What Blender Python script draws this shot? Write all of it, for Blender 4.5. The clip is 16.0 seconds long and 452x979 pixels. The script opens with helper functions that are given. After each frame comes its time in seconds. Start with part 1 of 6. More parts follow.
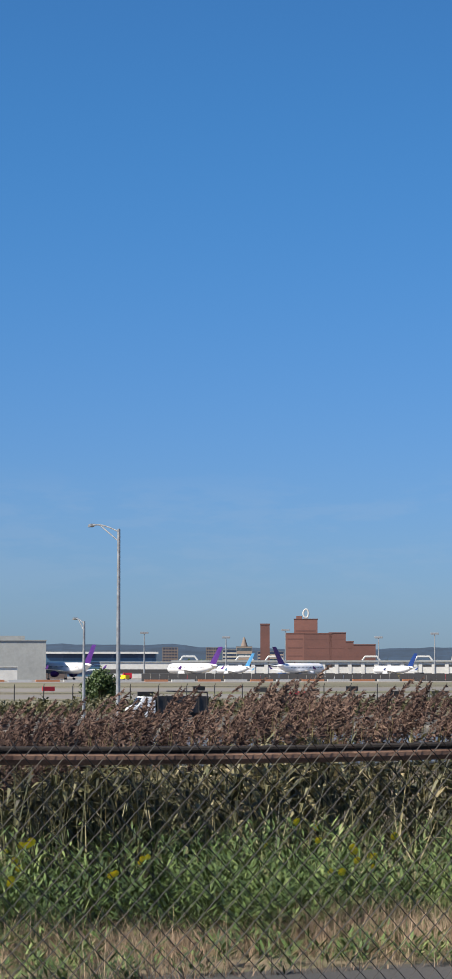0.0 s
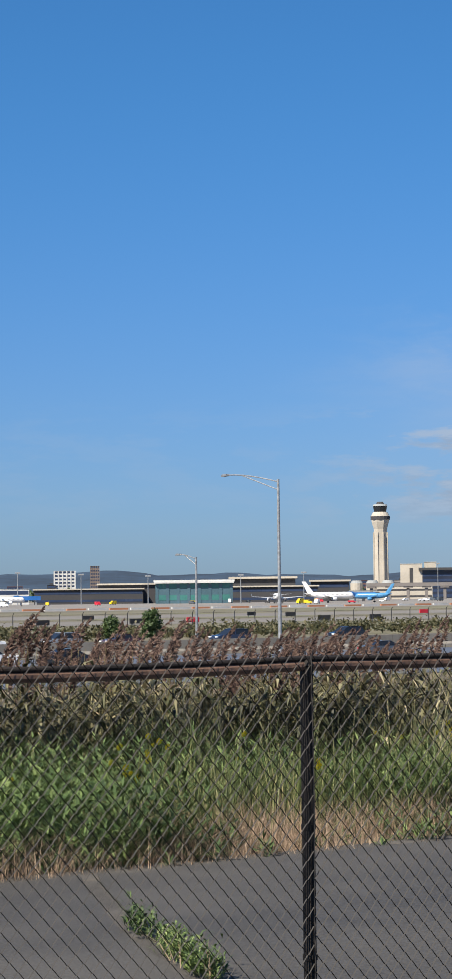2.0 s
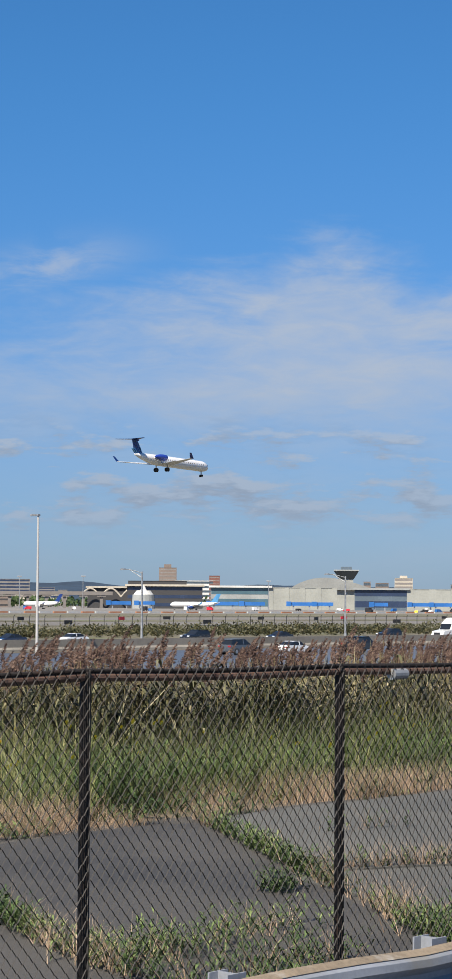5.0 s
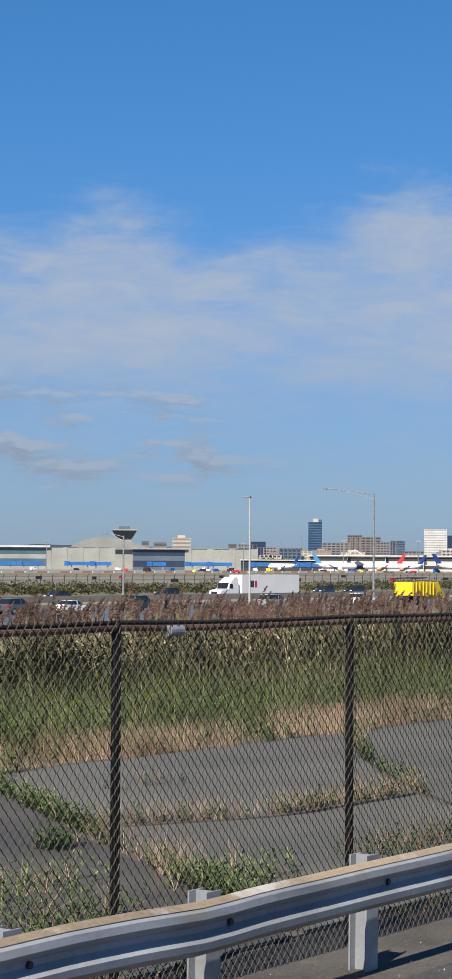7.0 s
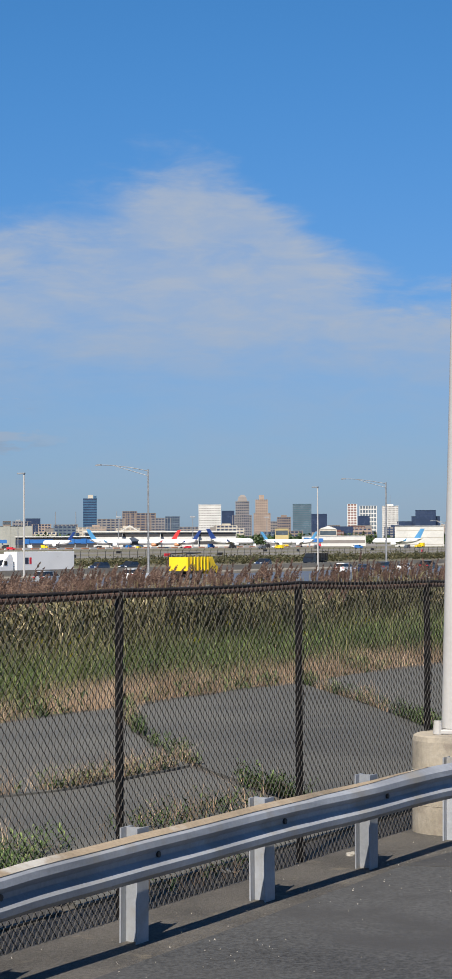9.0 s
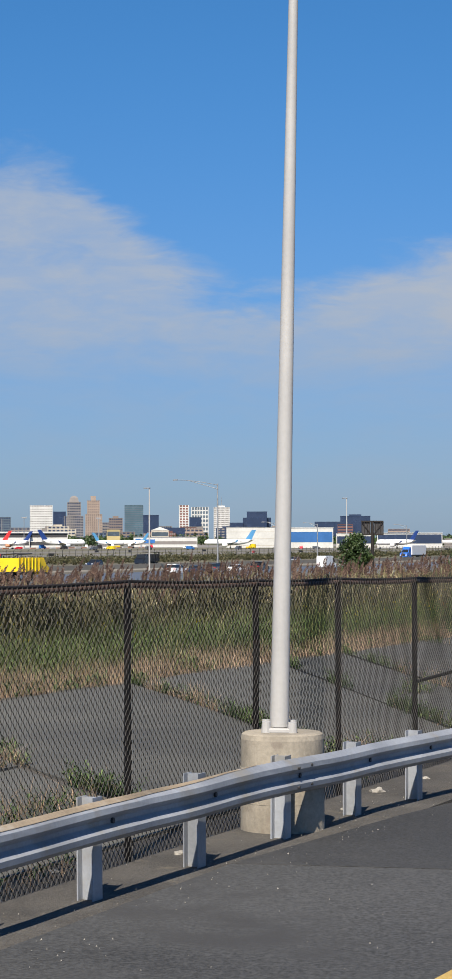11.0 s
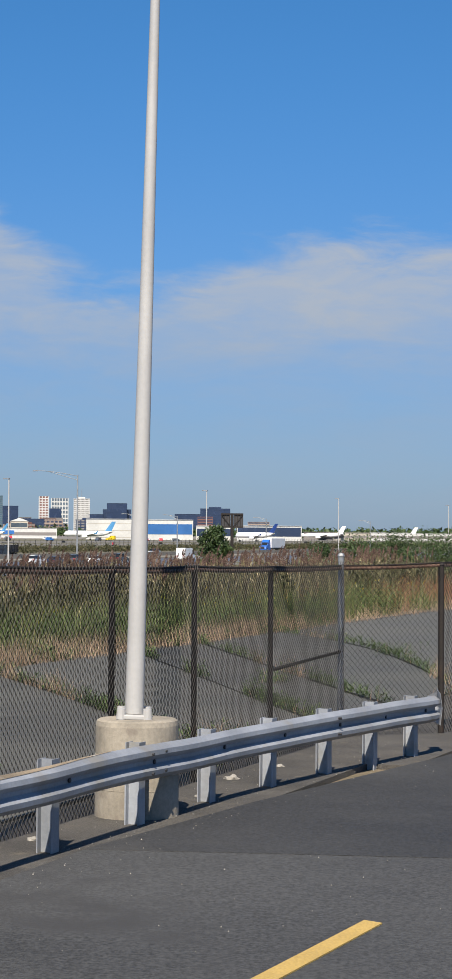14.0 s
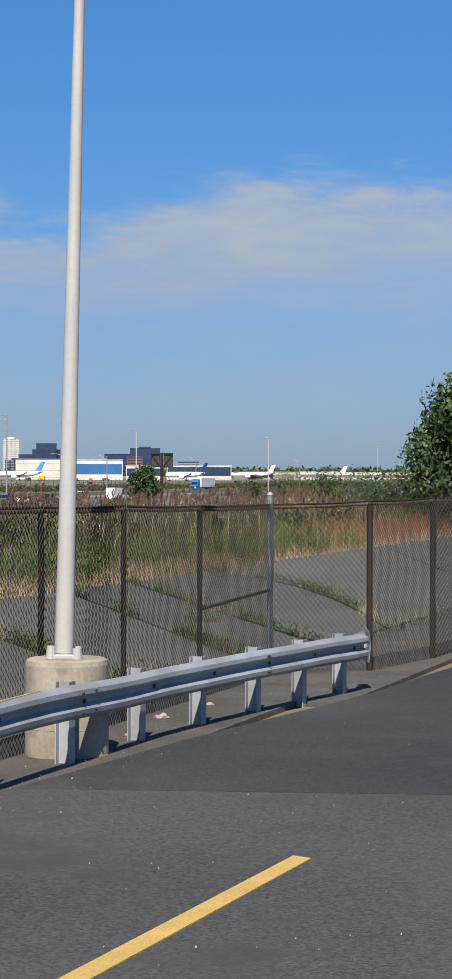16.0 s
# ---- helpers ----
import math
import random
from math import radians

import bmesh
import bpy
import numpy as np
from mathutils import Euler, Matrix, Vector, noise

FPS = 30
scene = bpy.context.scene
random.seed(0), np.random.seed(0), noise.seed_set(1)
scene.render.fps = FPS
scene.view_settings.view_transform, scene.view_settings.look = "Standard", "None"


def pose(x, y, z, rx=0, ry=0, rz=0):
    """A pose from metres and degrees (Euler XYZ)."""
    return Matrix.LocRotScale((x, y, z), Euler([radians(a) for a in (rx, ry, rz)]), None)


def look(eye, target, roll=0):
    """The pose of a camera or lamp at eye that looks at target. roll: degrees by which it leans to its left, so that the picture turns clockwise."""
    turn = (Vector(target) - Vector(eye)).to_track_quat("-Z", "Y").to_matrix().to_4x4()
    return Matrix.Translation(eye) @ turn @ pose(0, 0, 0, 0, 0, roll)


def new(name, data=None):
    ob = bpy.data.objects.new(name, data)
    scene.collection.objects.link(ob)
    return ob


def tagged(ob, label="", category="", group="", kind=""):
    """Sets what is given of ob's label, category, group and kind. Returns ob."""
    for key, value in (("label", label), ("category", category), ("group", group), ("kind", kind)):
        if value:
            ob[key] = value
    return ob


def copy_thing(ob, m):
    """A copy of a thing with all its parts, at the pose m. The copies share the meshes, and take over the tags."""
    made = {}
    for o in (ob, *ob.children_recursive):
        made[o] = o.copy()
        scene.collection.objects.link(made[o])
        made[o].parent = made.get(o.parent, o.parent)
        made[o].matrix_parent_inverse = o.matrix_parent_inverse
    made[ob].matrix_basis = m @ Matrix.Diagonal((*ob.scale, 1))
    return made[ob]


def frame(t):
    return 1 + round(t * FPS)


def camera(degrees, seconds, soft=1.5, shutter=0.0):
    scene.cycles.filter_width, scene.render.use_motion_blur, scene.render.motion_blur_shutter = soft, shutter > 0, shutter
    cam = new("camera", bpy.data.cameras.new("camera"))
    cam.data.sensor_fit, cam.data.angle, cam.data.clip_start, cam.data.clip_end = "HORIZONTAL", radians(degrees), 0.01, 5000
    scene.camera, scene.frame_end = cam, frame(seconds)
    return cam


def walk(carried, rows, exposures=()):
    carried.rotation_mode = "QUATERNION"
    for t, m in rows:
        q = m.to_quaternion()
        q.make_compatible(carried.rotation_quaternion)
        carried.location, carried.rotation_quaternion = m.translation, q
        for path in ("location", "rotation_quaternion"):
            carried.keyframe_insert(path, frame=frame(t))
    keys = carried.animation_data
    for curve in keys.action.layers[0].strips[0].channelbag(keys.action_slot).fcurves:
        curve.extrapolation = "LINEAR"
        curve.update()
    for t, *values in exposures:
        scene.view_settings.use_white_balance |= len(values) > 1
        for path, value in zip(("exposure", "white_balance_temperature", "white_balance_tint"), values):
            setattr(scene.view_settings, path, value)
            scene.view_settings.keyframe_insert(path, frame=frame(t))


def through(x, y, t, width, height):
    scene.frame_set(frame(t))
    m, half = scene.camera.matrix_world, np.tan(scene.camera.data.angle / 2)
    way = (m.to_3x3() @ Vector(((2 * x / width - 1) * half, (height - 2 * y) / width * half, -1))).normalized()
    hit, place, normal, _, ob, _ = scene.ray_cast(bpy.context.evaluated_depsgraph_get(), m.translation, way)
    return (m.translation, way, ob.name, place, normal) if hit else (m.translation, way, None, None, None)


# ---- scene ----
def at_eye(x, y, z, yaw, pitch, roll):
    """Camera pose: heading to the left, tilt up, lean."""
    return pose(x, y, z, 0, 0, yaw) @ pose(0, 0, 0, 90 + pitch, 0, 0) @ pose(0, 0, 0, 0, 0, roll)


cam = camera(12.155, 16.0, soft=1.1)
walk(cam, [
    (0, at_eye(-0.010, -0.005, 5.685, 44.201, 4.789, 0.016)),
    (0.5, at_eye(-0.014, -0.007, 5.680, 39.435, 4.688, -0.442)),
    (1, at_eye(-0.023, -0.011, 5.666, 34.958, 4.284, -0.504)),
    (1.5, at_eye(-0.038, -0.018, 5.644, 31.092, 3.422, -0.648)),
    (2, at_eye(-0.005, -0.000, 5.668, 27.669, 2.870, -0.668)),
    (2.5, at_eye(-0.020, -0.004, 5.701, 24.429, 2.473, -0.673)),
    (3, at_eye(-0.019, -0.004, 5.740, 21.003, 2.109, -0.955)),
    (3.5, at_eye(-0.012, 0.016, 5.787, 17.862, 2.182, -0.711)),
    (4, at_eye(-0.025, 0.016, 5.794, 15.441, 2.622, -0.160)),
    (4.5, at_eye(-0.040, 0.010, 5.776, 13.672, 2.992, 0.158)),
    (5, at_eye(-0.055, 0.013, 5.749, 12.066, 3.072, 0.379)),
    (5.2, at_eye(-0.054, 0.007, 5.741, 11.341, 3.034, 0.279)),
    (7.3, at_eye(-0.041, 0.005, 5.730, 5.194, 1.906, 0.129)),
    (7.5, at_eye(-0.032, 0.005, 5.726, 4.569, 1.851, -0.058)),
    (8, at_eye(-0.023, 0.007, 5.727, 3.007, 1.643, -0.124)),
    (8.5, at_eye(-0.006, 0.008, 5.727, 1.416, 1.537, -0.203)),
    (9, at_eye(0.000, 0.010, 5.720, -0.000, 1.376, -0.245)),
    (9.5, at_eye(0.000, 0.003, 5.718, -1.181, 1.061, -0.285)),
    (10, at_eye(0.011, 0.011, 5.714, -2.451, 0.719, -0.343)),
    (10.2, at_eye(0.014, 0.014, 5.718, -2.896, 0.615, -0.300)),
    (12.3, at_eye(0.044, 0.030, 5.666, -6.780, 3.011, 0.053)),
    (12.5, at_eye(0.048, 0.027, 5.666, -7.071, 2.905, 0.117)),
    (13, at_eye(0.047, 0.011, 5.651, -7.717, 2.383, 0.303)),
    (13.5, at_eye(0.038, -0.002, 5.654, -8.078, 1.813, 0.467)),
    (14, at_eye(0.048, -0.008, 5.653, -8.305, 1.185, 0.341)),
    (14.5, at_eye(0.053, -0.014, 5.652, -8.737, 0.817, 0.196)),
    (15, at_eye(0.051, -0.019, 5.654, -9.329, 0.559, 0.258)),
    (15.5, at_eye(0.053, -0.034, 5.652, -9.796, -0.046, 0.170)),
    (16, at_eye(0.054, -0.040, 5.653, -10.205, -0.442, 0.083)),
], exposures=[(0, 0.88, 6800, 10), (5, 0.80, 6800, 10), (9, 0.68, 6800, 10), (16, 0.68, 6800, 10)])

# ---- light: clear early-afternoon sun, high and behind, deep blue sky with a cirrus bank ----
SUN_BEARING, SUN_HEIGHT = 165.0, 48.0
_sd = Vector((-math.sin(radians(SUN_BEARING)) * math.cos(radians(SUN_HEIGHT)), math.cos(radians(SUN_BEARING)) * math.cos(radians(SUN_HEIGHT)), math.sin(radians(SUN_HEIGHT))))
sun = new("sun", bpy.data.lights.new("sun", "SUN"))
sun.data.energy, sun.data.angle, sun.data.color = 5.0, radians(0.53), (1.0, 0.93, 0.82)
sun.matrix_world = look(_sd * 100, (0, 0, 0))


class Nodes:
    """Small wrapper to write node trees as expressions."""
    def __init__(self, tree):
        self.tree = tree
        for nd in list(tree.nodes):
            if "OUTPUT" not in nd.type:
                tree.nodes.remove(nd)

    def finish(self, shader):
        out = [nd for nd in self.tree.nodes if "OUTPUT" in nd.type][0]
        self.tree.links.new(shader, out.inputs["Surface"])

    def add(self, kind, ins=(), out=0, node=None):
        nd = node or self.tree.nodes.new(kind)
        for k, v in (ins.items() if isinstance(ins, dict) else enumerate(ins)):
            if v is None:
                continue
            if isinstance(v, bpy.types.NodeSocket):
                self.tree.links.new(v, nd.inputs[k])
            else:
                nd.inputs[k].default_value = v
        return nd.outputs[out]

    def m(self, op, a, b=0.0, c=0.0):
        nd = self.tree.nodes.new("ShaderNodeMath")
        nd.operation = op
        return self.add("", (a, b, c), node=nd)

    def ramp(self, v, lo, hi, a=0.0, b=1.0):
        nd = self.tree.nodes.new("ShaderNodeMapRange")
        nd.interpolation_type = "SMOOTHSTEP"
        return self.add("", (v, lo, hi, a, b), node=nd)

    def mix(self, f, a, b, blend="MIX"):
        nd = self.tree.nodes.new("ShaderNodeMix")
        nd.data_type, nd.blend_type = "RGBA", blend
        return self.add("", {0: f, 6: a, 7: b}, out=2, node=nd)

    def scaled(self, colour, f):
        nd = self.tree.nodes.new("ShaderNodeVectorMath")
        nd.operation = "SCALE"
        return self.add("", {0: colour, 3: f}, node=nd)

    def noise(self, vec, scale, detail=4.0, rough=0.55, out=0, dist=0.0):
        return self.add("ShaderNodeTexNoise", {"Vector": vec, "Scale": scale, "Detail": detail, "Roughness": rough, "Distortion": dist}, out=out)


world = bpy.data.worlds.new("sky")
scene.world = world
world.use_nodes = True
N = Nodes(world.node_tree)
sk = world.node_tree.nodes.new("ShaderNodeTexSky")
sk.sky_type, sk.sun_disc = "NISHITA", False
sk.sun_elevation, sk.sun_rotation = radians(SUN_HEIGHT), radians(-SUN_BEARING)
sk.air_density, sk.dust_density, sk.ozone_density = 1.0, 0.4, 3.0
sky = sk.outputs[0]
way = N.add("ShaderNodeTexCoord", out=0)
sep = world.node_tree.nodes.new("ShaderNodeSeparateXYZ")
world.node_tree.links.new(way, sep.inputs[0])
deg = 57.29578
brg = N.m("MULTIPLY", N.m("ARCTAN2", N.m("MULTIPLY", sep.outputs[0], -1.0), sep.outputs[1]), deg)
elv = N.m("MULTIPLY", N.m("ARCSINE", sep.outputs[2]), deg)
pos = N.add("ShaderNodeCombineXYZ", (N.m("MULTIPLY", brg, 0.10), N.m("MULTIPLY", elv, 0.34), 0.0))
pos2 = N.add("ShaderNodeCombineXYZ", (N.m("MULTIPLY", brg, 0.30), N.m("MULTIPLY", elv, 1.1), 4.0))
wisp = N.noise(pos, 1.6, 6.0, 0.62, dist=0.35)
streak = N.noise(pos, 5.0, 5.0, 0.6, dist=0.5)


def hump(at, width, height, value=None):
    """A rounded rise of a curve round one bearing (or any other value)."""
    off = N.m("DIVIDE", N.m("SUBTRACT", brg if value is None else value, at), width)
    return N.m("MULTIPLY", N.m("POWER", 2.71828, N.m("MULTIPLY", N.m("POWER", off, 2.0), -1.0)), height)


# upper rim of the cirrus bank: two crests, a notch to the north, a long fall to the south
top = N.m("ADD", N.m("ADD", N.ramp(brg, 12.0, 22.0, 9.0, 7.2), N.ramp(brg, 1.0, -4.0, 0.0, -1.0)), N.m("ADD", N.m("MULTIPLY", N.m("SUBTRACT", wisp, 0.5), 3.6), N.m("MULTIPLY", N.m("SUBTRACT", streak, 0.5), 1.6)))
for at, width, height in ((9.2, 1.7, 1.3), (0.8, 2.5, 1.9), (-5.6, 2.4, -1.5)):
    top = N.m("ADD", top, hump(at, width, height))
upper = N.ramp(N.m("SUBTRACT", top, elv), -0.45, N.ramp(brg, 6.0, -3.0, 2.0, 1.2))
lower = N.ramp(N.m("ADD", elv, N.m("MULTIPLY", N.m("SUBTRACT", wisp, 0.5), 2.0)), 3.6, 6.2, 0.42, 1.0)
side = N.ramp(brg, 28.0, 13.0)
veil = N.m("MULTIPLY", N.m("MULTIPLY", upper, lower), N.m("MULTIPLY", side, N.m("ADD", N.ramp(wisp, 0.28, 0.66, 0.46, 0.78), N.m("ADD", N.ramp(streak, 0.35, 0.7, -0.06, 0.16), N.ramp(brg, -4.0, -9.0, 0.0, 0.12)))))
# one detached streak above the bank
tail = N.m("MULTIPLY", hump(16.9, 1.9, 0.62), hump(0.0, 0.55, 1.0, N.m("SUBTRACT", elv, N.ramp(brg, 20.0, 14.0, 8.6, 9.4))))
veil = N.m("MAXIMUM", veil, N.m("MULTIPLY", tail, N.ramp(streak, 0.30, 0.62, 0.15, 1.0)))
# small fair-weather puffs low over the horizon, greyer underneath
puffn = N.noise(pos2, 1.35, 6.0, 0.60)
pos3 = N.add("ShaderNodeVectorMath", (pos2, (0.0, 0.28, 0.0)))
shade = N.ramp(N.m("SUBTRACT", puffn, N.noise(pos3, 1.35, 6.0, 0.60)), -0.06, 0.12)
puff = N.m("MULTIPLY", N.ramp(puffn, 0.44, 0.62), N.m("MULTIPLY", N.m("MULTIPLY", N.ramp(elv, 1.2, 2.6), N.ramp(elv, 5.6, 4.2)), N.m("MULTIPLY", N.ramp(brg, 27.0, 20.0, 0.10, 0.95), N.ramp(brg, 2.0, 7.5, 0.06, 1.0))))
cover = N.m("MAXIMUM", veil, puff)
blue = N.mix(1.0, sky, (0.60, 0.86, 1.12, 1.0), "MULTIPLY")
tone = N.mix(N.ramp(elv, 0.0, 16.0), (0.74, 0.785, 1.05, 1.0), (0.56, 0.99, 1.18, 1.0))
blue2 = N.mix(1.0, blue, tone, "MULTIPLY")
white = N.mix(N.m("MULTIPLY", puff, N.m("SUBTRACT", 1.0, shade)), N.mix(N.ramp(elv, 2.5, 7.0), (4.1, 5.2, 6.9, 1.0), (5.0, 5.9, 7.4, 1.0)), (3.1, 4.0, 5.5, 1.0))
cloudy = N.mix(cover, blue2, white)
bg = N.add("ShaderNodeBackground", (cloudy, 0.0505))
N.finish(bg)

# ---- materials ----
def surface(name, colour, rough=0.8, metal=0.0, scale=3.0, vary=0.25, fine=40.0, fine_vary=0.15, bump=0.2, stain=None, stain_at=(0.55, 0.7), stain_scale=1.0, per_piece=0.0, coat=0.0):
    """A weathered surface: broad and fine variation of its colour, optional stains, fine relief. Sizes are per metre."""
    mt = bpy.data.materials.new(name)
    mt.use_nodes = True
    n = Nodes(mt.node_tree)
    at = n.add("ShaderNodeNewGeometry", out=0)
    big = n.noise(at, scale, 5.0)
    small = n.noise(at, fine, 8.0, 0.7)
    val = n.m("ADD", n.ramp(big, 0.25, 0.75, 1.0 - vary, 1.0 + vary), n.ramp(small, 0.3, 0.7, -fine_vary, fine_vary))
    if per_piece:
        rnd = n.add("ShaderNodeObjectInfo", out=5)
        val = n.m("ADD", val, n.ramp(rnd, 0.0, 1.0, -per_piece, per_piece))
    col = n.scaled((colour[0], colour[1], colour[2]), val)
    if stain:
        spot = n.ramp(n.noise(at, stain_scale, 6.0, 0.65), stain_at[0], stain_at[1])
        col = n.mix(spot, col, (*stain, 1.0))
    bs = n.add("ShaderNodeBsdfPrincipled", {"Base Color": col, "Metallic": metal, "Roughness": n.ramp(big, 0.2, 0.8, max(0.02, rough - 0.08), min(1.0, rough + 0.08)), "Coat Weight": coat})
    if bump:
        bmp = n.add("ShaderNodeBump", {"Strength": bump, "Distance": 0.02, "Height": small})
        mt.node_tree.links.new(bmp, bs.node.inputs["Normal"])
    n.finish(bs)
    return mt


def foliage(name, colours, rough=0.6, through=0.25):
    """Leaves and blades: the colour differs from blade to blade; light comes through."""
    mt = bpy.data.materials.new(name)
    mt.use_nodes = True
    n = Nodes(mt.node_tree)
    rnd = n.add("ShaderNodeNewGeometry", out=8)
    ramp = mt.node_tree.nodes.new("ShaderNodeValToRGB")
    el = ramp.color_ramp.elements
    while len(el) < len(colours):
        el.new(0.5)
    for i, c in enumerate(colours):
        el[i].position = i / (len(colours) - 1)
        el[i].color = (*c, 1.0)
    patch = n.noise(n.add("ShaderNodeNewGeometry", out=0), 0.35, 3.0)
    f = n.m("ADD", n.m("MULTIPLY", rnd, 0.7), n.ramp(patch, 0.3, 0.7, -0.05, 0.35))
    mt.node_tree.links.new(f, ramp.inputs[0])
    bs = n.add("ShaderNodeBsdfPrincipled", {"Base Color": ramp.outputs[0], "Roughness": rough})
    tr = n.add("ShaderNodeBsdfTranslucent", (ramp.outputs[0],))
    mx = n.add("ShaderNodeMixShader", (through, bs, tr))
    n.finish(mx)
    return mt


M = {}
M["rust"] = surface("rusted_steel", (0.017, 0.013, 0.011), 0.75, 0.2, 4, 0.4, 60, 0.25, 0.4, stain=(0.045, 0.023, 0.014), stain_at=(0.55, 0.72), stain_scale=5)
M["rail_rust"] = surface("rusted_rail_pipe", (0.15, 0.090, 0.064), 0.55, 0.3, 3, 0.35, 50, 0.2, 0.3, stain=(0.05, 0.022, 0.014), stain_scale=4)
M["wire"] = surface("weathered_fence_wire", (0.017, 0.015, 0.014), 0.6, 0.1, 3, 0.4, 60, 0.2, 0.0)
M["galv"] = surface("galvanised_steel", (0.30, 0.31, 0.32), 0.5, 0.55, 2.5, 0.25, 30, 0.12, 0.15, stain=(0.30, 0.29, 0.28), stain_scale=3)
M["rail"] = surface("galvanised_guardrail", (0.29, 0.31, 0.345), 0.55, 0.3, 1.2, 0.22, 25, 0.08, 0.12, stain=(0.27, 0.26, 0.24), stain_at=(0.5, 0.72), stain_scale=2)
M["rail_dirt"] = surface("dusty_rail_edge", (0.22, 0.175, 0.125), 0.85, 0.0, 1.0, 0.3, 30, 0.15, 0.2, stain=(0.36, 0.35, 0.33), stain_scale=1.4)
M["concrete"] = surface("weathered_concrete", (0.27, 0.24, 0.195), 0.9, 0, 2.0, 0.28, 30, 0.12, 0.25, stain=(0.20, 0.17, 0.14), stain_at=(0.55, 0.72), stain_scale=6)
M["barrier"] = surface("barrier_concrete", (0.215, 0.20, 0.175), 0.9, 0, 0.15, 0.2, 2, 0.1, 0.2)
M["white_paint"] = surface("white_pole_paint", (0.38, 0.375, 0.37), 0.45, 0, 1.0, 0.06, 20, 0.04, 0.05)
M["dark_metal"] = surface("dark_bronze_metal", (0.03, 0.03, 0.033), 0.5, 0.2, 2, 0.2, 20, 0.1, 0.05)
M["road_new"] = surface("new_asphalt", (0.0255, 0.0262, 0.0275), 0.85, 0, 0.3, 0.28, 36, 0.6, 0.3, stain=(0.047, 0.046, 0.045), stain_at=(0.52, 0.75), stain_scale=0.5)
M["road_old"] = surface("worn_asphalt", (0.044, 0.045, 0.046), 0.88, 0, 0.3, 0.28, 36, 0.6, 0.3, stain=(0.033, 0.033, 0.034), stain_at=(0.5, 0.7), stain_scale=0.6)
M["slab"] = surface("old_asphalt_slab", (0.043, 0.041, 0.038), 0.78, 0, 0.35, 0.28, 30, 0.45, 0.35, stain=(0.064, 0.060, 0.054), stain_at=(0.45, 0.8), stain_scale=0.6, per_piece=0.08)
M["slab_grey"] = surface("weathered_grey_slab", (0.074, 0.074, 0.067), 0.8, 0, 0.35, 0.22, 30, 0.4, 0.35, stain=(0.095, 0.093, 0.082), stain_at=(0.45, 0.8), stain_scale=0.6, per_piece=0.08)
M["verge"] = surface("gravelly_verge", (0.065, 0.060, 0.054), 0.95, 0, 1.2, 0.3, 60, 0.5, 0.8, stain=(0.12, 0.105, 0.082), stain_at=(0.58, 0.72), stain_scale=3)
M["soil"] = surface("dry_soil", (0.13, 0.10, 0.065), 0.95, 0, 0.6, 0.3, 30, 0.3, 0.6, stain=(0.06, 0.07, 0.03), stain_at=(0.45, 0.65), stain_scale=0.4)
M["highway"] = surface("highway_asphalt", (0.075, 0.08, 0.09), 0.42, 0, 0.02, 0.2, 1.0, 0.12, 0.1)
M["field"] = surface("airfield_grass", (0.115, 0.104, 0.068), 0.95, 0, 0.008, 0.25, 0.4, 0.2, 0.0, stain=(0.11, 0.12, 0.05), stain_at=(0.5, 0.7), stain_scale=0.02)
M["runway"] = surface("runway_concrete", (0.138, 0.128, 0.115), 0.9, 0, 0.01, 0.15, 0.2, 0.12, 0.0)
M["apron"] = surface("apron_concrete", (0.175, 0.163, 0.148), 0.9, 0, 0.01, 0.12, 0.1, 0.1, 0.0)
M["yellow_line"] = surface("yellow_road_paint", (0.44, 0.30, 0.090), 0.7, 0, 1.5, 0.12, 60, 0.2, 0.3, stain=(0.35, 0.24, 0.08), stain_at=(0.6, 0.75), stain_scale=12)
# the blue of distance haze is painted into the ridge's base colour
M["hazy_hill"] = surface("wooded_hills", (0.016, 0.034, 0.060), 1.0, 0, 0.004, 0.25, 0.03, 0.25, 0.0)
M["black_rubber"] = surface("black_rubber", (0.02, 0.02, 0.02), 0.85, 0, 5, 0.1, 30, 0.1, 0)
M["glass_dark"] = surface("dark_glass", (0.015, 0.018, 0.022), 0.12, 0, 0.2, 0.1, 5, 0.0, 0)
M["window_far"] = surface("window_glass", (0.06, 0.08, 0.10), 0.25, 0, 0.05, 0.2, 0.3, 0.2, 0)
M["chrome"] = surface("wheel_alloy", (0.45, 0.46, 0.48), 0.35, 0.8, 2, 0.1, 20, 0.1, 0)
M["red_lens"] = surface("red_lens", (0.45, 0.02, 0.02), 0.3)
M["clear_lens"] = surface("clear_lens", (0.7, 0.72, 0.75), 0.2)


def paint(name, c, rough=0.4, vary=0.06, scale=0.2, coat=0.0, metal=0.0):
    if name not in M:
        M[name] = surface(name, c, rough, metal, scale, vary, 6.0, 0.03, 0.0, coat=coat)
    return M[name]


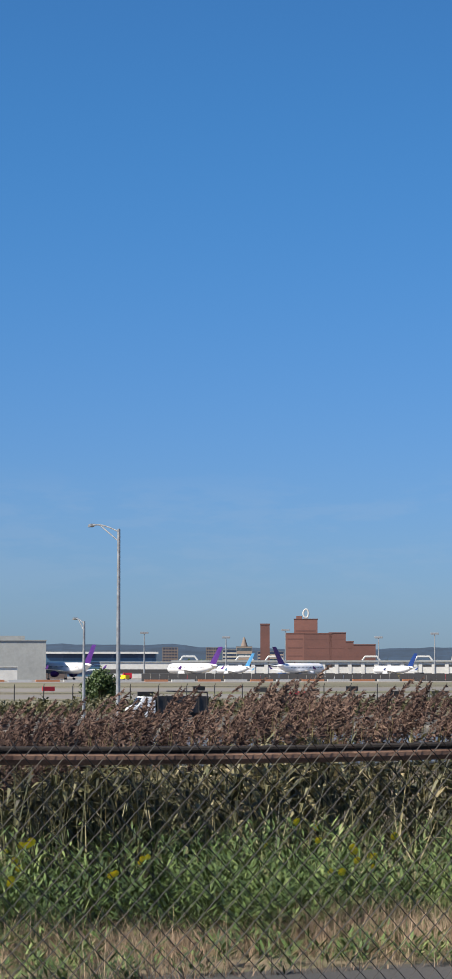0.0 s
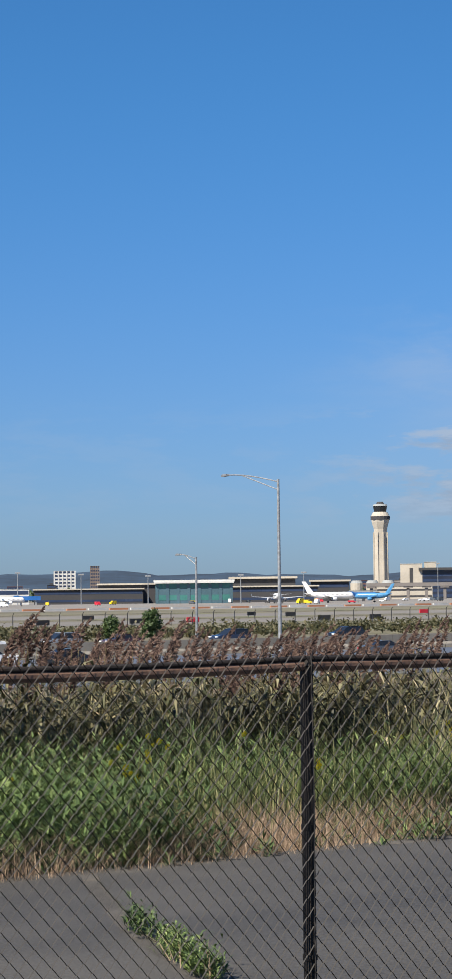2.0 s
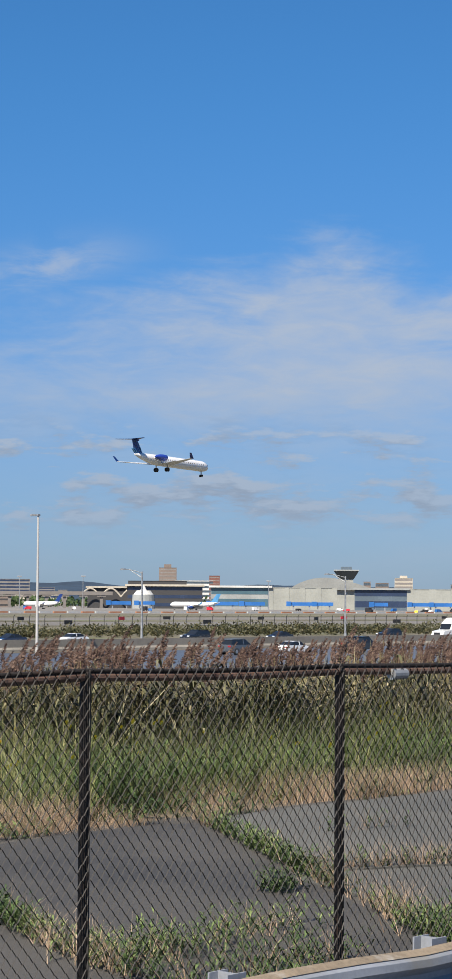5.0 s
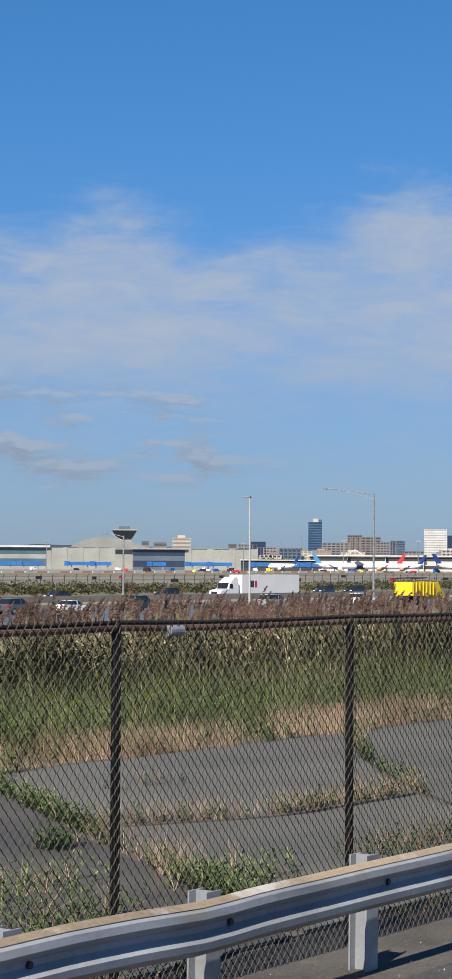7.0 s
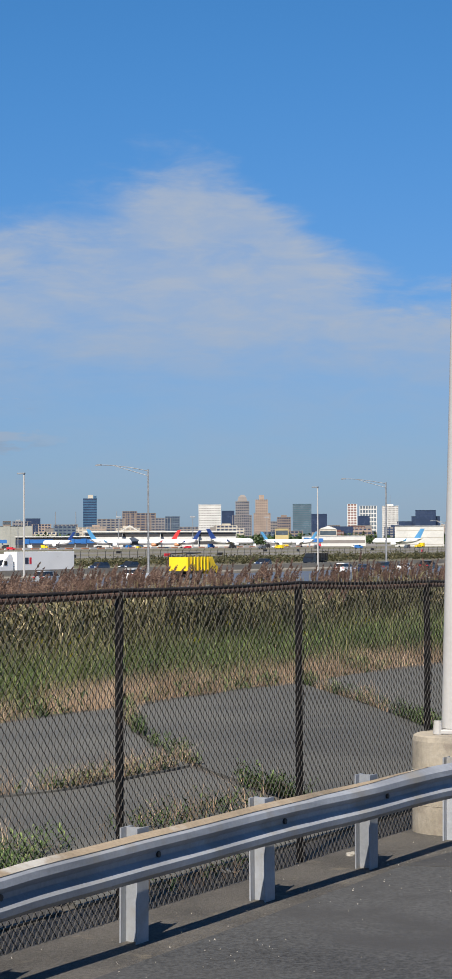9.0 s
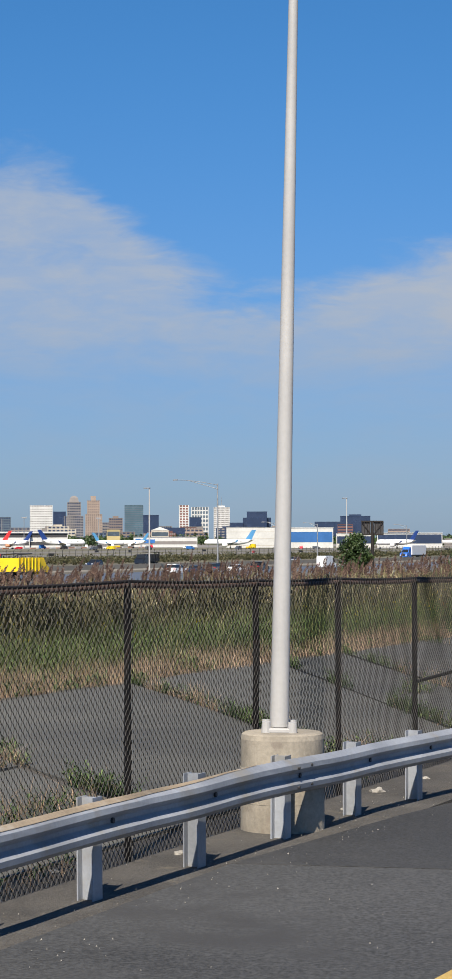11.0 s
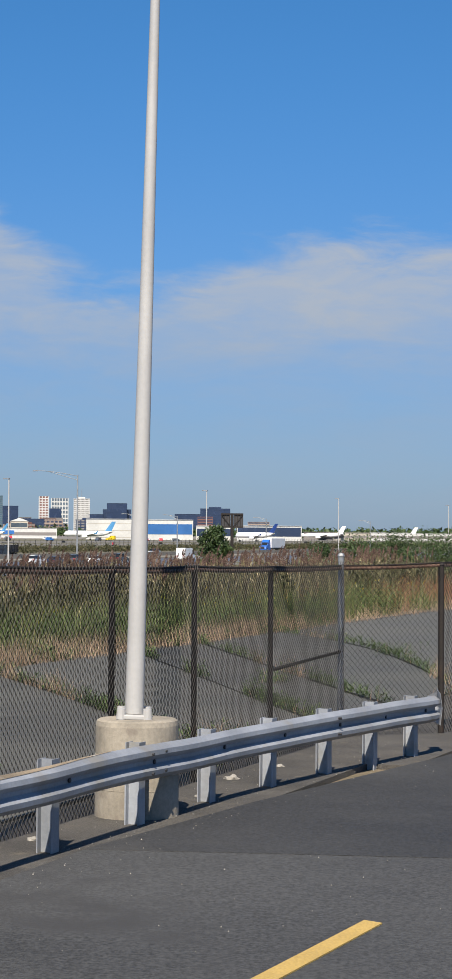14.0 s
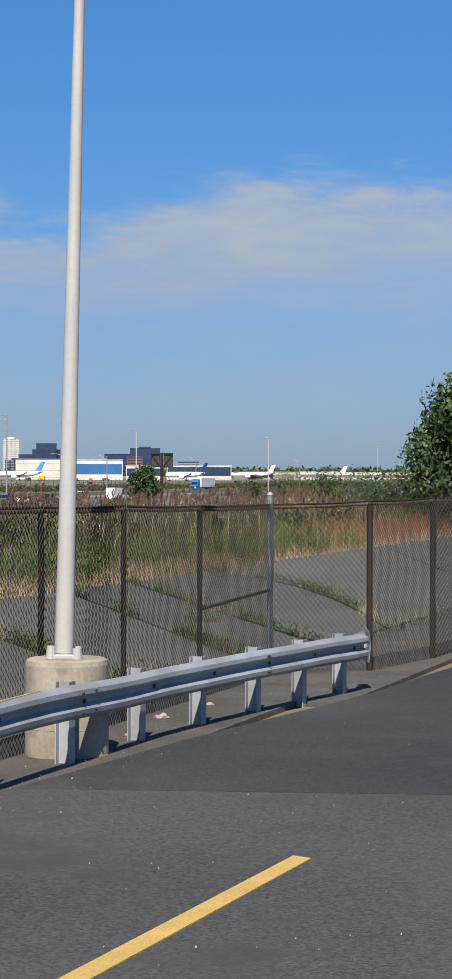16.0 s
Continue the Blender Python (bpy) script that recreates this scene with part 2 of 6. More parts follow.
# near-black ramp ends paint the shade of gaps between reeds into some blades
M["reed_leaf_gap_shade"] = foliage("reed_leaves", [(0.008, 0.009, 0.005), (0.022, 0.022, 0.010), (0.060, 0.066, 0.026), (0.17, 0.155, 0.080), (0.44, 0.37, 0.23)], through=0.10)
M["reed_stem"] = foliage("reed_stems", [(0.14, 0.12, 0.05), (0.27, 0.23, 0.12)], through=0.0)
M["plume"] = foliage("reed_plumes", [(0.030, 0.016, 0.013), (0.085, 0.048, 0.038), (0.25, 0.170, 0.13)], 0.9, 0.15)
# weeds and grass likewise: the darkest colours stand in for shade between plants
M["weed_gap_shade"] = foliage("green_weeds", [(0.008, 0.018, 0.005), (0.032, 0.062, 0.013), (0.080, 0.128, 0.032), (0.20, 0.25, 0.085)], through=0.12)
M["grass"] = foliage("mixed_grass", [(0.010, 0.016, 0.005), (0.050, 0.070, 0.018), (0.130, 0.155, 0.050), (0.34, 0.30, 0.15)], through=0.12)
M["dry_grass"] = foliage("dry_grass", [(0.075, 0.058, 0.034), (0.26, 0.180, 0.120), (0.40, 0.29, 0.20), (0.56, 0.43, 0.31)], 0.8, 0.2)
M["petal"] = foliage("yellow_petals", [(0.68, 0.50, 0.01), (0.80, 0.62, 0.02)], 0.6, 0.2)
M["tree_leaf"] = foliage("tree_leaves", [(0.014, 0.032, 0.008), (0.040, 0.075, 0.020), (0.085, 0.125, 0.040)])
M["scrub_leaf"] = foliage("scrub_leaves", [(0.028, 0.034, 0.014), (0.065, 0.065, 0.026), (0.13, 0.11, 0.052)])
M["bark"] = surface("bark", (0.09, 0.07, 0.05), 0.95, 0, 4, 0.3, 40, 0.2, 0.5)

# ---- building helpers ----
def along(u, n, z=0.0, turn=0.0):
    """A pose in the road's frame: u along fence, guardrail, highway and runway; n across, away from the camera."""
    return pose(0, 0, 0, 0, 0, 62) @ pose(u, n, z, 0, 0, turn)


def bearing(b, r, z=0.0, turn=0.0):
    """A pose at a compass-like bearing (degrees, left positive) and range; local y points away from the viewpoint."""
    return pose(0, 0, 0, 0, 0, b) @ pose(0, r, z, 0, 0, turn)


def mesh_of(name, bm):
    me = bpy.data.meshes.new(name)
    bm.to_mesh(me)
    bm.free()
    return me


def part(name, bm, material, parent=None, label="", smooth=False):
    me = bm if isinstance(bm, bpy.types.Mesh) else mesh_of(name, bm)
    if not me.materials:
        me.materials.append(material)
    if smooth:
        me.shade_smooth()
    ob = new(name, me)
    if parent:
        ob.parent = parent
    if label:
        ob["label"] = label
    return ob


def thing(name, m, label, category, group="", kind=""):
    ob = new(name)
    ob.matrix_world = m
    ob.empty_display_size = 0.2
    return tagged(ob, label, category, group, kind)


def box(bm, x0, x1, y0, y1, z0, z1, bevel=0.0):
    vs = [bm.verts.new(p) for p in ((x0, y0, z0), (x1, y0, z0), (x1, y1, z0), (x0, y1, z0), (x0, y0, z1), (x1, y0, z1), (x1, y1, z1), (x0, y1, z1))]
    fs = [bm.faces.new([vs[i] for i in q]) for q in ((0, 3, 2, 1), (4, 5, 6, 7), (0, 1, 5, 4), (1, 2, 6, 5), (2, 3, 7, 6), (3, 0, 4, 7))]
    if bevel:
        es = {e for f in fs for e in f.edges}
        bmesh.ops.bevel(bm, geom=list(es), offset=bevel, segments=2, profile=0.6, affect="EDGES")
    return bm


def boxes(*dims, bevel=0.0):
    bm = bmesh.new()
    for d in dims:
        box(bm, *d, bevel=bevel)
    return bm


def tube(bm, a, b, r0, r1=None, seg=10, caps=True):
    """A tapered round bar from a to b."""
    a, b = Vector(a), Vector(b)
    r1 = r0 if r1 is None else r1
    w = (b - a).normalized()
    s = w.orthogonal().normalized()
    t = w.cross(s)
    rings = []
    for c, r in ((a, r0), (b, r1)):
        rings.append([bm.verts.new(c + (s * math.cos(k * math.tau / seg) + t * math.sin(k * math.tau / seg)) * r) for k in range(seg)])
    for k in range(seg):
        bm.faces.new((rings[0][k], rings[0][(k + 1) % seg], rings[1][(k + 1) % seg], rings[1][k]))
    if caps:
        bm.faces.new(rings[0][::-1])
        bm.faces.new(rings[1])
    return bm


def pipe(pts, r, seg=8):
    bm = bmesh.new()
    for a, b in zip(pts, pts[1:]):
        tube(bm, a, b, r, r, seg)
    return bm


def loft(bm, rings, caps=True):
    """Skin a row of closed rings of points."""
    vs = [[bm.verts.new(p) for p in ring] for ring in rings]
    n = len(vs[0])
    for a, b in zip(vs, vs[1:]):
        for k in range(n):
            bm.faces.new((a[k], a[(k + 1) % n], b[(k + 1) % n], b[k]))
    if caps:
        bm.faces.new(vs[0][::-1])
        bm.faces.new(vs[-1])
    bmesh.ops.recalc_face_normals(bm, faces=bm.faces)
    return bm


def prism(profile, y0, y1, inset=0.0, split=None):
    """A side profile (x, z) drawn out from y0 to y1; points above split lean in by inset."""
    rings = []
    for y in (y0, y1):
        mid = (y0 + y1) / 2
        rings.append([(x, y + (inset if y < mid else -inset) * (1 if split is not None and z > split else 0), z) for x, z in profile])
    return loft(bmesh.new(), rings)


def raw_mesh(name, verts, faces, material):
    me = bpy.data.meshes.new(name)
    me.from_pydata(verts, [], faces)
    me.materials.append(material)
    return me


# ---- ground ----
def ground_height(n):
    steps = ((-6000, 3.0), (18, 2.97), (36, 2.45), (60, 1.6), (112, 0.0), (6000, 0.0))
    for (a, za), (b, zb) in zip(steps, steps[1:]):
        if n <= b:
            return za + (zb - za) * (n - a) / (b - a)
    return 0.0


def strip(name, u0, u1, n0, n1, z, material, label, category):
    bm = bmesh.new()
    box(bm, u0, u1, n0, n1, z - 0.2, z)
    ob = part(name, bm, material)
    ob.matrix_world = along(0, 0)
    return tagged(ob, label, category, kind="structure")


def build_ground():
    us = [-5200, -2000, -600, -200, -60, -20, 0, 10, 20, 30, 45, 60, 80, 110, 150, 220, 350, 600, 1200, 2600, 5200]
    ns = [-5200, -1500, -300, -60, -10, 0, 7, 12, 18, 21, 24, 28, 32, 36, 42, 50, 60, 75, 95, 112, 140, 230, 345, 600, 1200, 2600, 5200]
    verts, faces = [], []
    for n in ns:
        for u in us:
            bumpy = 0.05 * noise.noise((u * 0.13, n * 0.3, 0)) if 18 < n < 120 else 0
            verts.append((u, n, ground_height(n) - 0.06 + bumpy))
    w = len(us)
    for j in range(len(ns) - 1):
        for i in range(w - 1):
            faces.append((j * w + i, j * w + i + 1, (j + 1) * w + i + 1, (j + 1) * w + i))
    g = new("ground", raw_mesh("ground", verts, faces, M["soil"]))
    g.matrix_world = along(0, 0)
    tagged(g, "dry soil and rough grass sloping down to the highway", "ground", kind="structure")


build_ground()
strip("airfield_grass", -5000, 5000, 232, 4990, 0.0, M["field"], "flat dry yellow-green airfield grass", "grass")
strip("road_near_carriageway", -900, 2500, 118, 172, 0.03, M["highway"], "grey asphalt highway lanes below the embankment", "road")
strip("road_far_carriageway", -900, 2500, 177.5, 229, 0.03, M["highway"], "grey asphalt highway lanes beyond the median barrier", "road")
strip("taxiway", -2500, 4000, 372, 430, 0.03, M["runway"], "pale concrete taxiway", "runway")
strip("runway", -2500, 4000, 480, 560, 0.03, M["runway"], "pale concrete runway with dark rubber marks", "runway")
strip("apron", -2500, 4800, 760, 2400, 0.04, M["apron"], "wide pale concrete apron before the terminals", "apron")
strip("verge", -30, 24, 6.75, 18.3, 2.975, M["verge"], "strip of gravelly old asphalt and dirt along the guardrail", "verge")
strip("verge_north", 24, 200, 6.2, 18.3, 2.970, M["verge"], "strip of gravelly old asphalt and dirt by the fence", "verge")


def quad_sheet(name, pts, z, thick, material, label, category, kind="structure", parent=None):
    bm = bmesh.new()
    top = [bm.verts.new((u, n, z)) for u, n in pts]
    low = [bm.verts.new((u, n, z - thick)) for u, n in pts]
    bm.faces.new(top)
    k = len(pts)
    for i in range(k):
        bm.faces.new((top[i], low[i], low[(i + 1) % k], top[(i + 1) % k]))
    bmesh.ops.recalc_face_normals(bm, faces=bm.faces)
    ob = part(name, bm, material, parent)
    if parent is None:
        ob.matrix_world = along(0, 0)
        tagged(ob, label, category, kind=kind)
    return ob


# road by the camera: worn asphalt, and a newer layer beyond an oblique seam
quad_sheet("road_worn", [(-60, -14), (21.3, -14), (16.5, 7.1), (11, 7.0), (-60, 7.0)], 2.985, 0.2, M["road_old"], "worn grey asphalt road surface", "road")
quad_sheet("road_new_layer", [(21.3, -14), (160, -14), (160, -3), (60, 2.0), (32, 5.7), (25, 6.1), (20, 6.8), (16.5, 7.1)], 2.990, 0.2, M["road_new"], "newer dark asphalt layer of the road", "road")
quad_sheet("road_marking", [(9.0, 4.075), (14.11, 3.845), (14.17, 3.99), (9.05, 4.235)], 2.996, 0.01, M["yellow_line"], "worn yellow painted dash on the asphalt", "marking")

# ---- chain-link fence ----
FENCE = ((-1.1, 8.0, 5.335), (1.3, 8.0, 5.345), (3.7, 8.0, 5.340), (5.9, 8.0, 5.338), (8.27, 8.0, 5.348), (10.54, 8.0, 5.335), (13.37, 8.0, 5.325), (16.36, 8.0, 5.325), (19.2, 8.0, 5.28), (21.5, 8.0, 5.26), (24.1, 8.0, 5.22), (27.04, 8.0, 5.20), (28.1, 6.9, 5.24), (30.3, 6.5, 5.26), (33.2, 6.35, 5.26), (36.2, 6.3, 5.26))
FENCE_FOOT = 2.98


def link_mesh(length, height, pitch=0.040, rise=0.086, r=0.0024, seed=0):
    """Woven wire: zigzag strands that hook round each other, each a thin three-sided wire with a ridge in front. Local x along the span."""
    rng = random.Random(seed)
    verts, faces = [], []
    count = int(length / pitch) + 1
    rows = int(height / rise * 2)
    for s in range(count):
        x0 = s * pitch
        prev = None
        for k in range(rows + 1):
            side = (k + s) % 2
            x = min(length, x0 + side * pitch)
            z = k * rise / 2
            bow = 0.006 * math.sin(x * 2.1 + seed) + 0.004 * math.sin(z * 5 + x)
            y = bow + (0.004 if side else -0.004)
            base = len(verts)
            verts += [(x + r, y + r, z), (x - r, y + r, z), (x, y - r * 1.4, z)]
            if prev is not None:
                for a in range(3):
                    b = (a + 1) % 3
                    faces.append((prev + a, prev + b, base + b, base + a))
            prev = base
        # twisted barb above the rail
        base = len(verts)
        verts += [(x - r, -r, rows * rise / 2), (x + r, -r, rows * rise / 2), (x, r, rows * rise / 2 + 0.001), (x0 + pitch * (0.3 + 0.5 * rng.random()), 0.01, rows * rise / 2 + 0.05)]
        faces += [(base, base + 1, base + 3), (base + 1, base + 2, base + 3), (base + 2, base, base + 3)]
    return raw_mesh("chain_link", verts, faces, M["wire"])


def skin_pipe(bm, pts, r, seg=10):
    """One round pipe along a row of points."""
    d = (Vector(pts[-1]) - Vector(pts[0])).normalized()
    s = d.orthogonal().normalized()
    t = d.cross(s)
    loft(bm, [[Vector(p) + (s * math.cos(k * math.tau / seg) + t * math.sin(k * math.tau / seg)) * r for k in range(seg)] for p in pts])


def build_fence():
    fence = thing("chain_link_fence", along(0, 0), "rusted dark chain-link fence with round pipe posts and top rail", "fence")
    for i, (u, n, top) in enumerate(FENCE):
        gate = i == 11
        r = 0.042 if gate else 0.031
        if i in (12, 13):
            r = 0.042
        bm = bmesh.new()
        tube(bm, (u, n, FENCE_FOOT - 0.4), (u, n, top + (0.16 if gate else 0.0)), r, r, 12)
        tube(bm, (u, n, top + (0.16 if gate else 0.0)), (u, n, top + (0.20 if gate else 0.03)), r * 1.25, r * 0.7, 12)
        post = part("post", bm, M["galv"] if gate else M["rust"], fence, "galvanised steel gate post" if gate else "")
        for h in (0.45, 1.0, 1.6):
            bm = bmesh.new()
            tube(bm, (u, n, FENCE_FOOT + h), (u, n, FENCE_FOOT + h + 0.025), r + 0.004, r + 0.004, 12)
            part("tie_band", bm, M["galv"] if gate else M["rust"], post)
    for i, ((u0, n0, t0), (u1, n1, t1)) in enumerate(zip(FENCE, FENCE[1:])):
        d = Vector((u1 - u0, n1 - n0, 0))
        bm = bmesh.new()
        steps = 6
        pts = [(u0 + d.x * k / steps, n0 + d.y * k / steps, t0 + (t1 - t0) * k / steps - 0.012 * math.sin(math.pi * k / steps)) for k in range(steps + 1)]
        skin_pipe(bm, pts, 0.024)
        part("top_rail", bm, M["rail_rust"], fence)
        bm = bmesh.new()
        skin_pipe(bm, [(a[0], a[1] - 0.005, a[2] + 0.034) for a in pts], 0.013)
        part("selvage_rail", bm, M["rust"], fence)
        m = link_mesh(d.length, (t0 + t1) / 2 - FENCE_FOOT + 0.05, seed=i)
        w = part("wire_mesh", m, M["wire"], fence, "dark woven steel wire")
        w.matrix_local = pose(u0, n0 - 0.045, FENCE_FOOT, 0, 0, math.degrees(math.atan2(d.y, d.x)))
    bm = tube(bmesh.new(), (11.05, 7.975, 5.305), (11.2, 7.975, 5.305), 0.036, 0.036, 12)
    part("rail_clamp", bm, M["galv"], fence, "galvanised sleeve on the top rail")
    bm = tube(bmesh.new(), (24.1, 8.0, 4.02), (27.04, 8.0, 4.10), 0.022, 0.022, 8)
    part("brace_rail", bm, M["rust"], fence)


build_fence()

# ---- guardrail ----
RAIL_POSTS = ((3.1, 7.42), (5.0, 7.41), (6.9, 7.40), (8.8, 7.39), (10.7, 7.38), (12.6, 7.37), (14.5, 7.35), (16.3, 7.29), (18.15, 7.26), (19.95, 7.22), (21.4, 7.06), (22.8, 6.87), (23.95, 6.66), (25.05, 6.46))


def rail_lift(u):
    """The beam stands higher over the ground towards its southern end, with one crushed lap joint."""
    rise = 0.058 * max(0.0, min(1.0, (20.0 - u) / 3.5)) + 0.015 * max(0.0, min(1.0, 10.2 - u))
    return rise - 0.016 * math.exp(-((u - 10.5) / 0.4) ** 2)


def build_guardrail():
    rail = thing("guardrail", along(0, 0), "galvanised steel W-beam guardrail, dusty and dented, on short steel posts", "guardrail")
    top = 2.98 + 0.70
    section = [(0.0, 0.0), (-0.020, -0.012), (-0.075, -0.045), (-0.080, -0.085), (-0.015, -0.135), (-0.012, -0.175), (-0.080, -0.225), (-0.075, -0.265), (-0.020, -0.300), (0.0, -0.312)]
    path = [(u, n - 0.10) for u, n in RAIL_POSTS] + [(25.45, 6.33)]
    rings = []
    fine = []
    for (a, b) in zip(path, path[1:]):
        for k in range(6):
            fine.append((a[0] + (b[0] - a[0]) * k / 6, a[1] + (b[1] - a[1]) * k / 6))
    fine.append(path[-1])
    rng = random.Random(5)
    bm = bmesh.new()
    tops = bmesh.new()
    prev = prev2 = None
    for i, (u, n) in enumerate(fine):
        dent = 0.014 * noise.noise((u * 0.9, 3.1, 0)) + 0.006 * noise.noise((u * 3.0, 1.0, 0))
        lift = 0.012 * noise.noise((u * 0.6, 9.0, 0)) + rail_lift(u)
        ring = [bm.verts.new((u + y * 0.0, n + y + dent * (1 if 2 < k < 8 else 1.6), top + z + lift)) for k, (y, z) in enumerate(section)]
        ring2 = [] if u >= 17.5 else [tops.verts.new((u, n + y * max(0.05, min(1.0, (17.6 - u) / 3.0)) + dent * 1.6, top + z * max(0.05, min(1.0, (17.6 - u) / 3.0)) + lift + dz)) for y, z, dz in ((0.006, 0, 0.006), (-0.018, -0.010, 0.009), (-0.056, -0.031, 0.009))]
        if prev:
            for k in range(len(ring) - 1):
                bm.faces.new((prev[k], ring[k], ring[k + 1], prev[k + 1]))
            for k in range(2 if ring2 else 0):
                tops.faces.new((prev2[k], ring2[k], ring2[k + 1], prev2[k + 1]))
        prev, prev2 = ring, ring2
    bmesh.ops.recalc_face_normals(bm, faces=bm.faces)
    me = mesh_of("beam", bm)
    beam = part("beam", me, M["rail"], rail, smooth=False)
    sol = beam.modifiers.new("sheet", "SOLIDIFY")
    sol.thickness = 0.004
    beam2 = part("beam_edge", tops, M["rail_dirt"], beam, "rusty tan dust on the upper edge")
    for i, (u, n) in enumerate(RAIL_POSTS):
        lean = rng.uniform(-0.015, 0.015)
        bm = bmesh.new()
        w, d, t = 0.078, 0.07, 0.012
        for dims in ((-w, w, -d, -d + t), (-t / 2, t / 2, -d + t, d - t), (-w, w, d - t, d)):
            vs = []
            z0, z1 = 2.75, top + rail_lift(u) + 0.02
            for z in (z0, z1):
                for x, y in ((dims[0], dims[2]), (dims[1], dims[2]), (dims[1], dims[3]), (dims[0], dims[3])):
                    vs.append(bm.verts.new((u + x + lean * (z - z0), n + 0.06 + y, z)))
            for q in ((0, 3, 2, 1), (4, 5, 6, 7), (0, 1, 5, 4), (1, 2, 6, 5), (2, 3, 7, 6), (3, 0, 4, 7)):
                bm.faces.new([vs[j] for j in q])
        ps = part("rail_post", bm, M["rail"], rail)
        bm = bmesh.new()
        tube(bm, (u + 0.02, n - 0.135, top - 0.155 + rail_lift(u)), (u + 0.02, n - 0.10, top - 0.155 + rail_lift(u)), 0.022, 0.022, 8)
        part("bolt", bm, M["dark_metal"], ps)
    for k in (8, 11):
        u, n = RAIL_POSTS[k]
        for du in (-0.16, 0.16):
            for dz in (-0.07, -0.245):
                bm = tube(bmesh.new(), (u + du, n - 0.198, top + dz + rail_lift(u)), (u + du, n - 0.16, top + dz + rail_lift(u)), 0.014, 0.014, 6)
                part("splice_bolt", bm, M["dark_metal"], rail)
    # crumpled flared end
    bm = bmesh.new()
    rows = []
    for k in range(7):
        a = k / 6
        rows.append([(25.4 + 0.20 * math.sin(a * 2.2), 6.24 + 0.20 * a + 0.03 * math.sin(a * 9), top + 0.05 * math.sin(a * 5) + 0.03), (25.42 + 0.22 * math.sin(a * 2.2), 6.22 + 0.20 * a, top - 0.15), (25.4 + 0.16 * math.sin(a * 2.2), 6.24 + 0.20 * a, top - 0.36 + 0.05 * a)])
    vv = [[bm.verts.new(p) for p in r] for r in rows]
    for a, b in zip(vv, vv[1:]):
        for k in range(2):
            bm.faces.new((a[k], b[k], b[k + 1], a[k + 1]))
    end = part("end_terminal", bm, M["rail"], rail, "crumpled flared end of the beam")
    end.modifiers.new("sheet", "SOLIDIFY").thickness = 0.004


build_guardrail()


# ---- lamp standard on its concrete foot ----
def build_lamp_standard():
    u, n = 18.77, 7.55
    foot = thing("concrete_footing", along(u, n, 2.9), "round weathered concrete footing of the lamp pole", "footing")
    rings = []
    for z, r in ((0, 0.40), (0.55, 0.398), (0.93, 0.395), (0.975, 0.385), (0.99, 0.36)):
        rings.append([(r * math.cos(k * math.tau / 40), r * math.sin(k * math.tau / 40), z) for k in range(40)])
    part("footing_body", loft(bmesh.new(), rings), M["concrete"], foot)
    for a in (-118, -96, -74):
        slot = part("form_slot", boxes((-0.018, 0.018, -0.403, -0.37, 0.60, 0.68), bevel=0.004), M["dark_metal"], foot, "dark recess left by the formwork")
        slot.matrix_local = pose(0, 0, 0, 0, 0, a + 90)
    for z in (0.34, 0.66):
        seam = [[((0.4015 + dr) * math.cos(k * math.tau / 40), (0.4015 + dr) * math.sin(k * math.tau / 40), z + dz) for dr, dz in ((-0.01, -0.006), (0.0, -0.003), (0.0, 0.003), (-0.01, 0.006))] for k in range(40)]
        part("form_seam", loft(bmesh.new(), seam + [seam[0]], False), M["concrete"], foot)
    lamp = thing("parking_lamp", along(u, n, 3.89, -62) @ pose(-0.03, 0, 0, 0, 1.3, -6) @ Matrix.Scale(0.988, 4), "tall tapered white steel lamp pole with a flat dark LED head", "street lamp")
    bm = bmesh.new()
    rings = [[(r * math.cos(k * math.tau / 36), r * math.sin(k * math.tau / 36), z) for k in range(36)] for z, r in ((0.05, 0.092), (2.2, 0.078), (4.6, 0.062), (7.46, 0.043))]
    part("pole", loft(bm, rings), M["white_paint"], lamp)
    part("base_plate", boxes((-0.16, 0.16, -0.16, 0.16, 0.0, 0.045), bevel=0.012), M["white_paint"], lamp)
    for sx in (-1, 1):
        for sy in (-1, 1):
            bolt = tube(bmesh.new(), (0.125 * sx, 0.125 * sy, 0.0), (0.125 * sx, 0.125 * sy, 0.105), 0.048, 0.042, 12)
            part("bolt_cover", bolt, M["white_paint"], lamp)
    cap = bmesh.new()
    tube(cap, (0, 0, 7.460), (0, 0, 7.485), 0.075, 0.07, 16)
    tube(cap, (0, 0, 7.485), (0, 0, 7.520), 0.06, 0.02, 16)
    part("pole_cap", cap, M["white_paint"], lamp)
    bm = prism([(0.05, 7.240), (0.05, 7.460), (0.30, 7.480), (0.45, 7.510), (0.62, 7.510), (0.86, 7.450), (0.86, 7.410), (0.34, 7.395), (0.20, 7.360), (0.12, 7.240)], -0.055, 0.055)
    head = part("arm", bm, M["dark_metal"], lamp)
    bm = prism([(0.28, 7.395), (0.30, 7.470), (0.45, 7.510), (0.66, 7.510), (0.87, 7.440), (0.87, 7.410)], -0.19, 0.19)
    part("lamp_head", bm, M["dark_metal"], lamp, "flat dark grey LED lamp head")
    part("lens", boxes((0.40, 0.80, -0.13, 0.13, 7.388, 7.400)), M["clear_lens"], lamp)


build_lamp_standard()


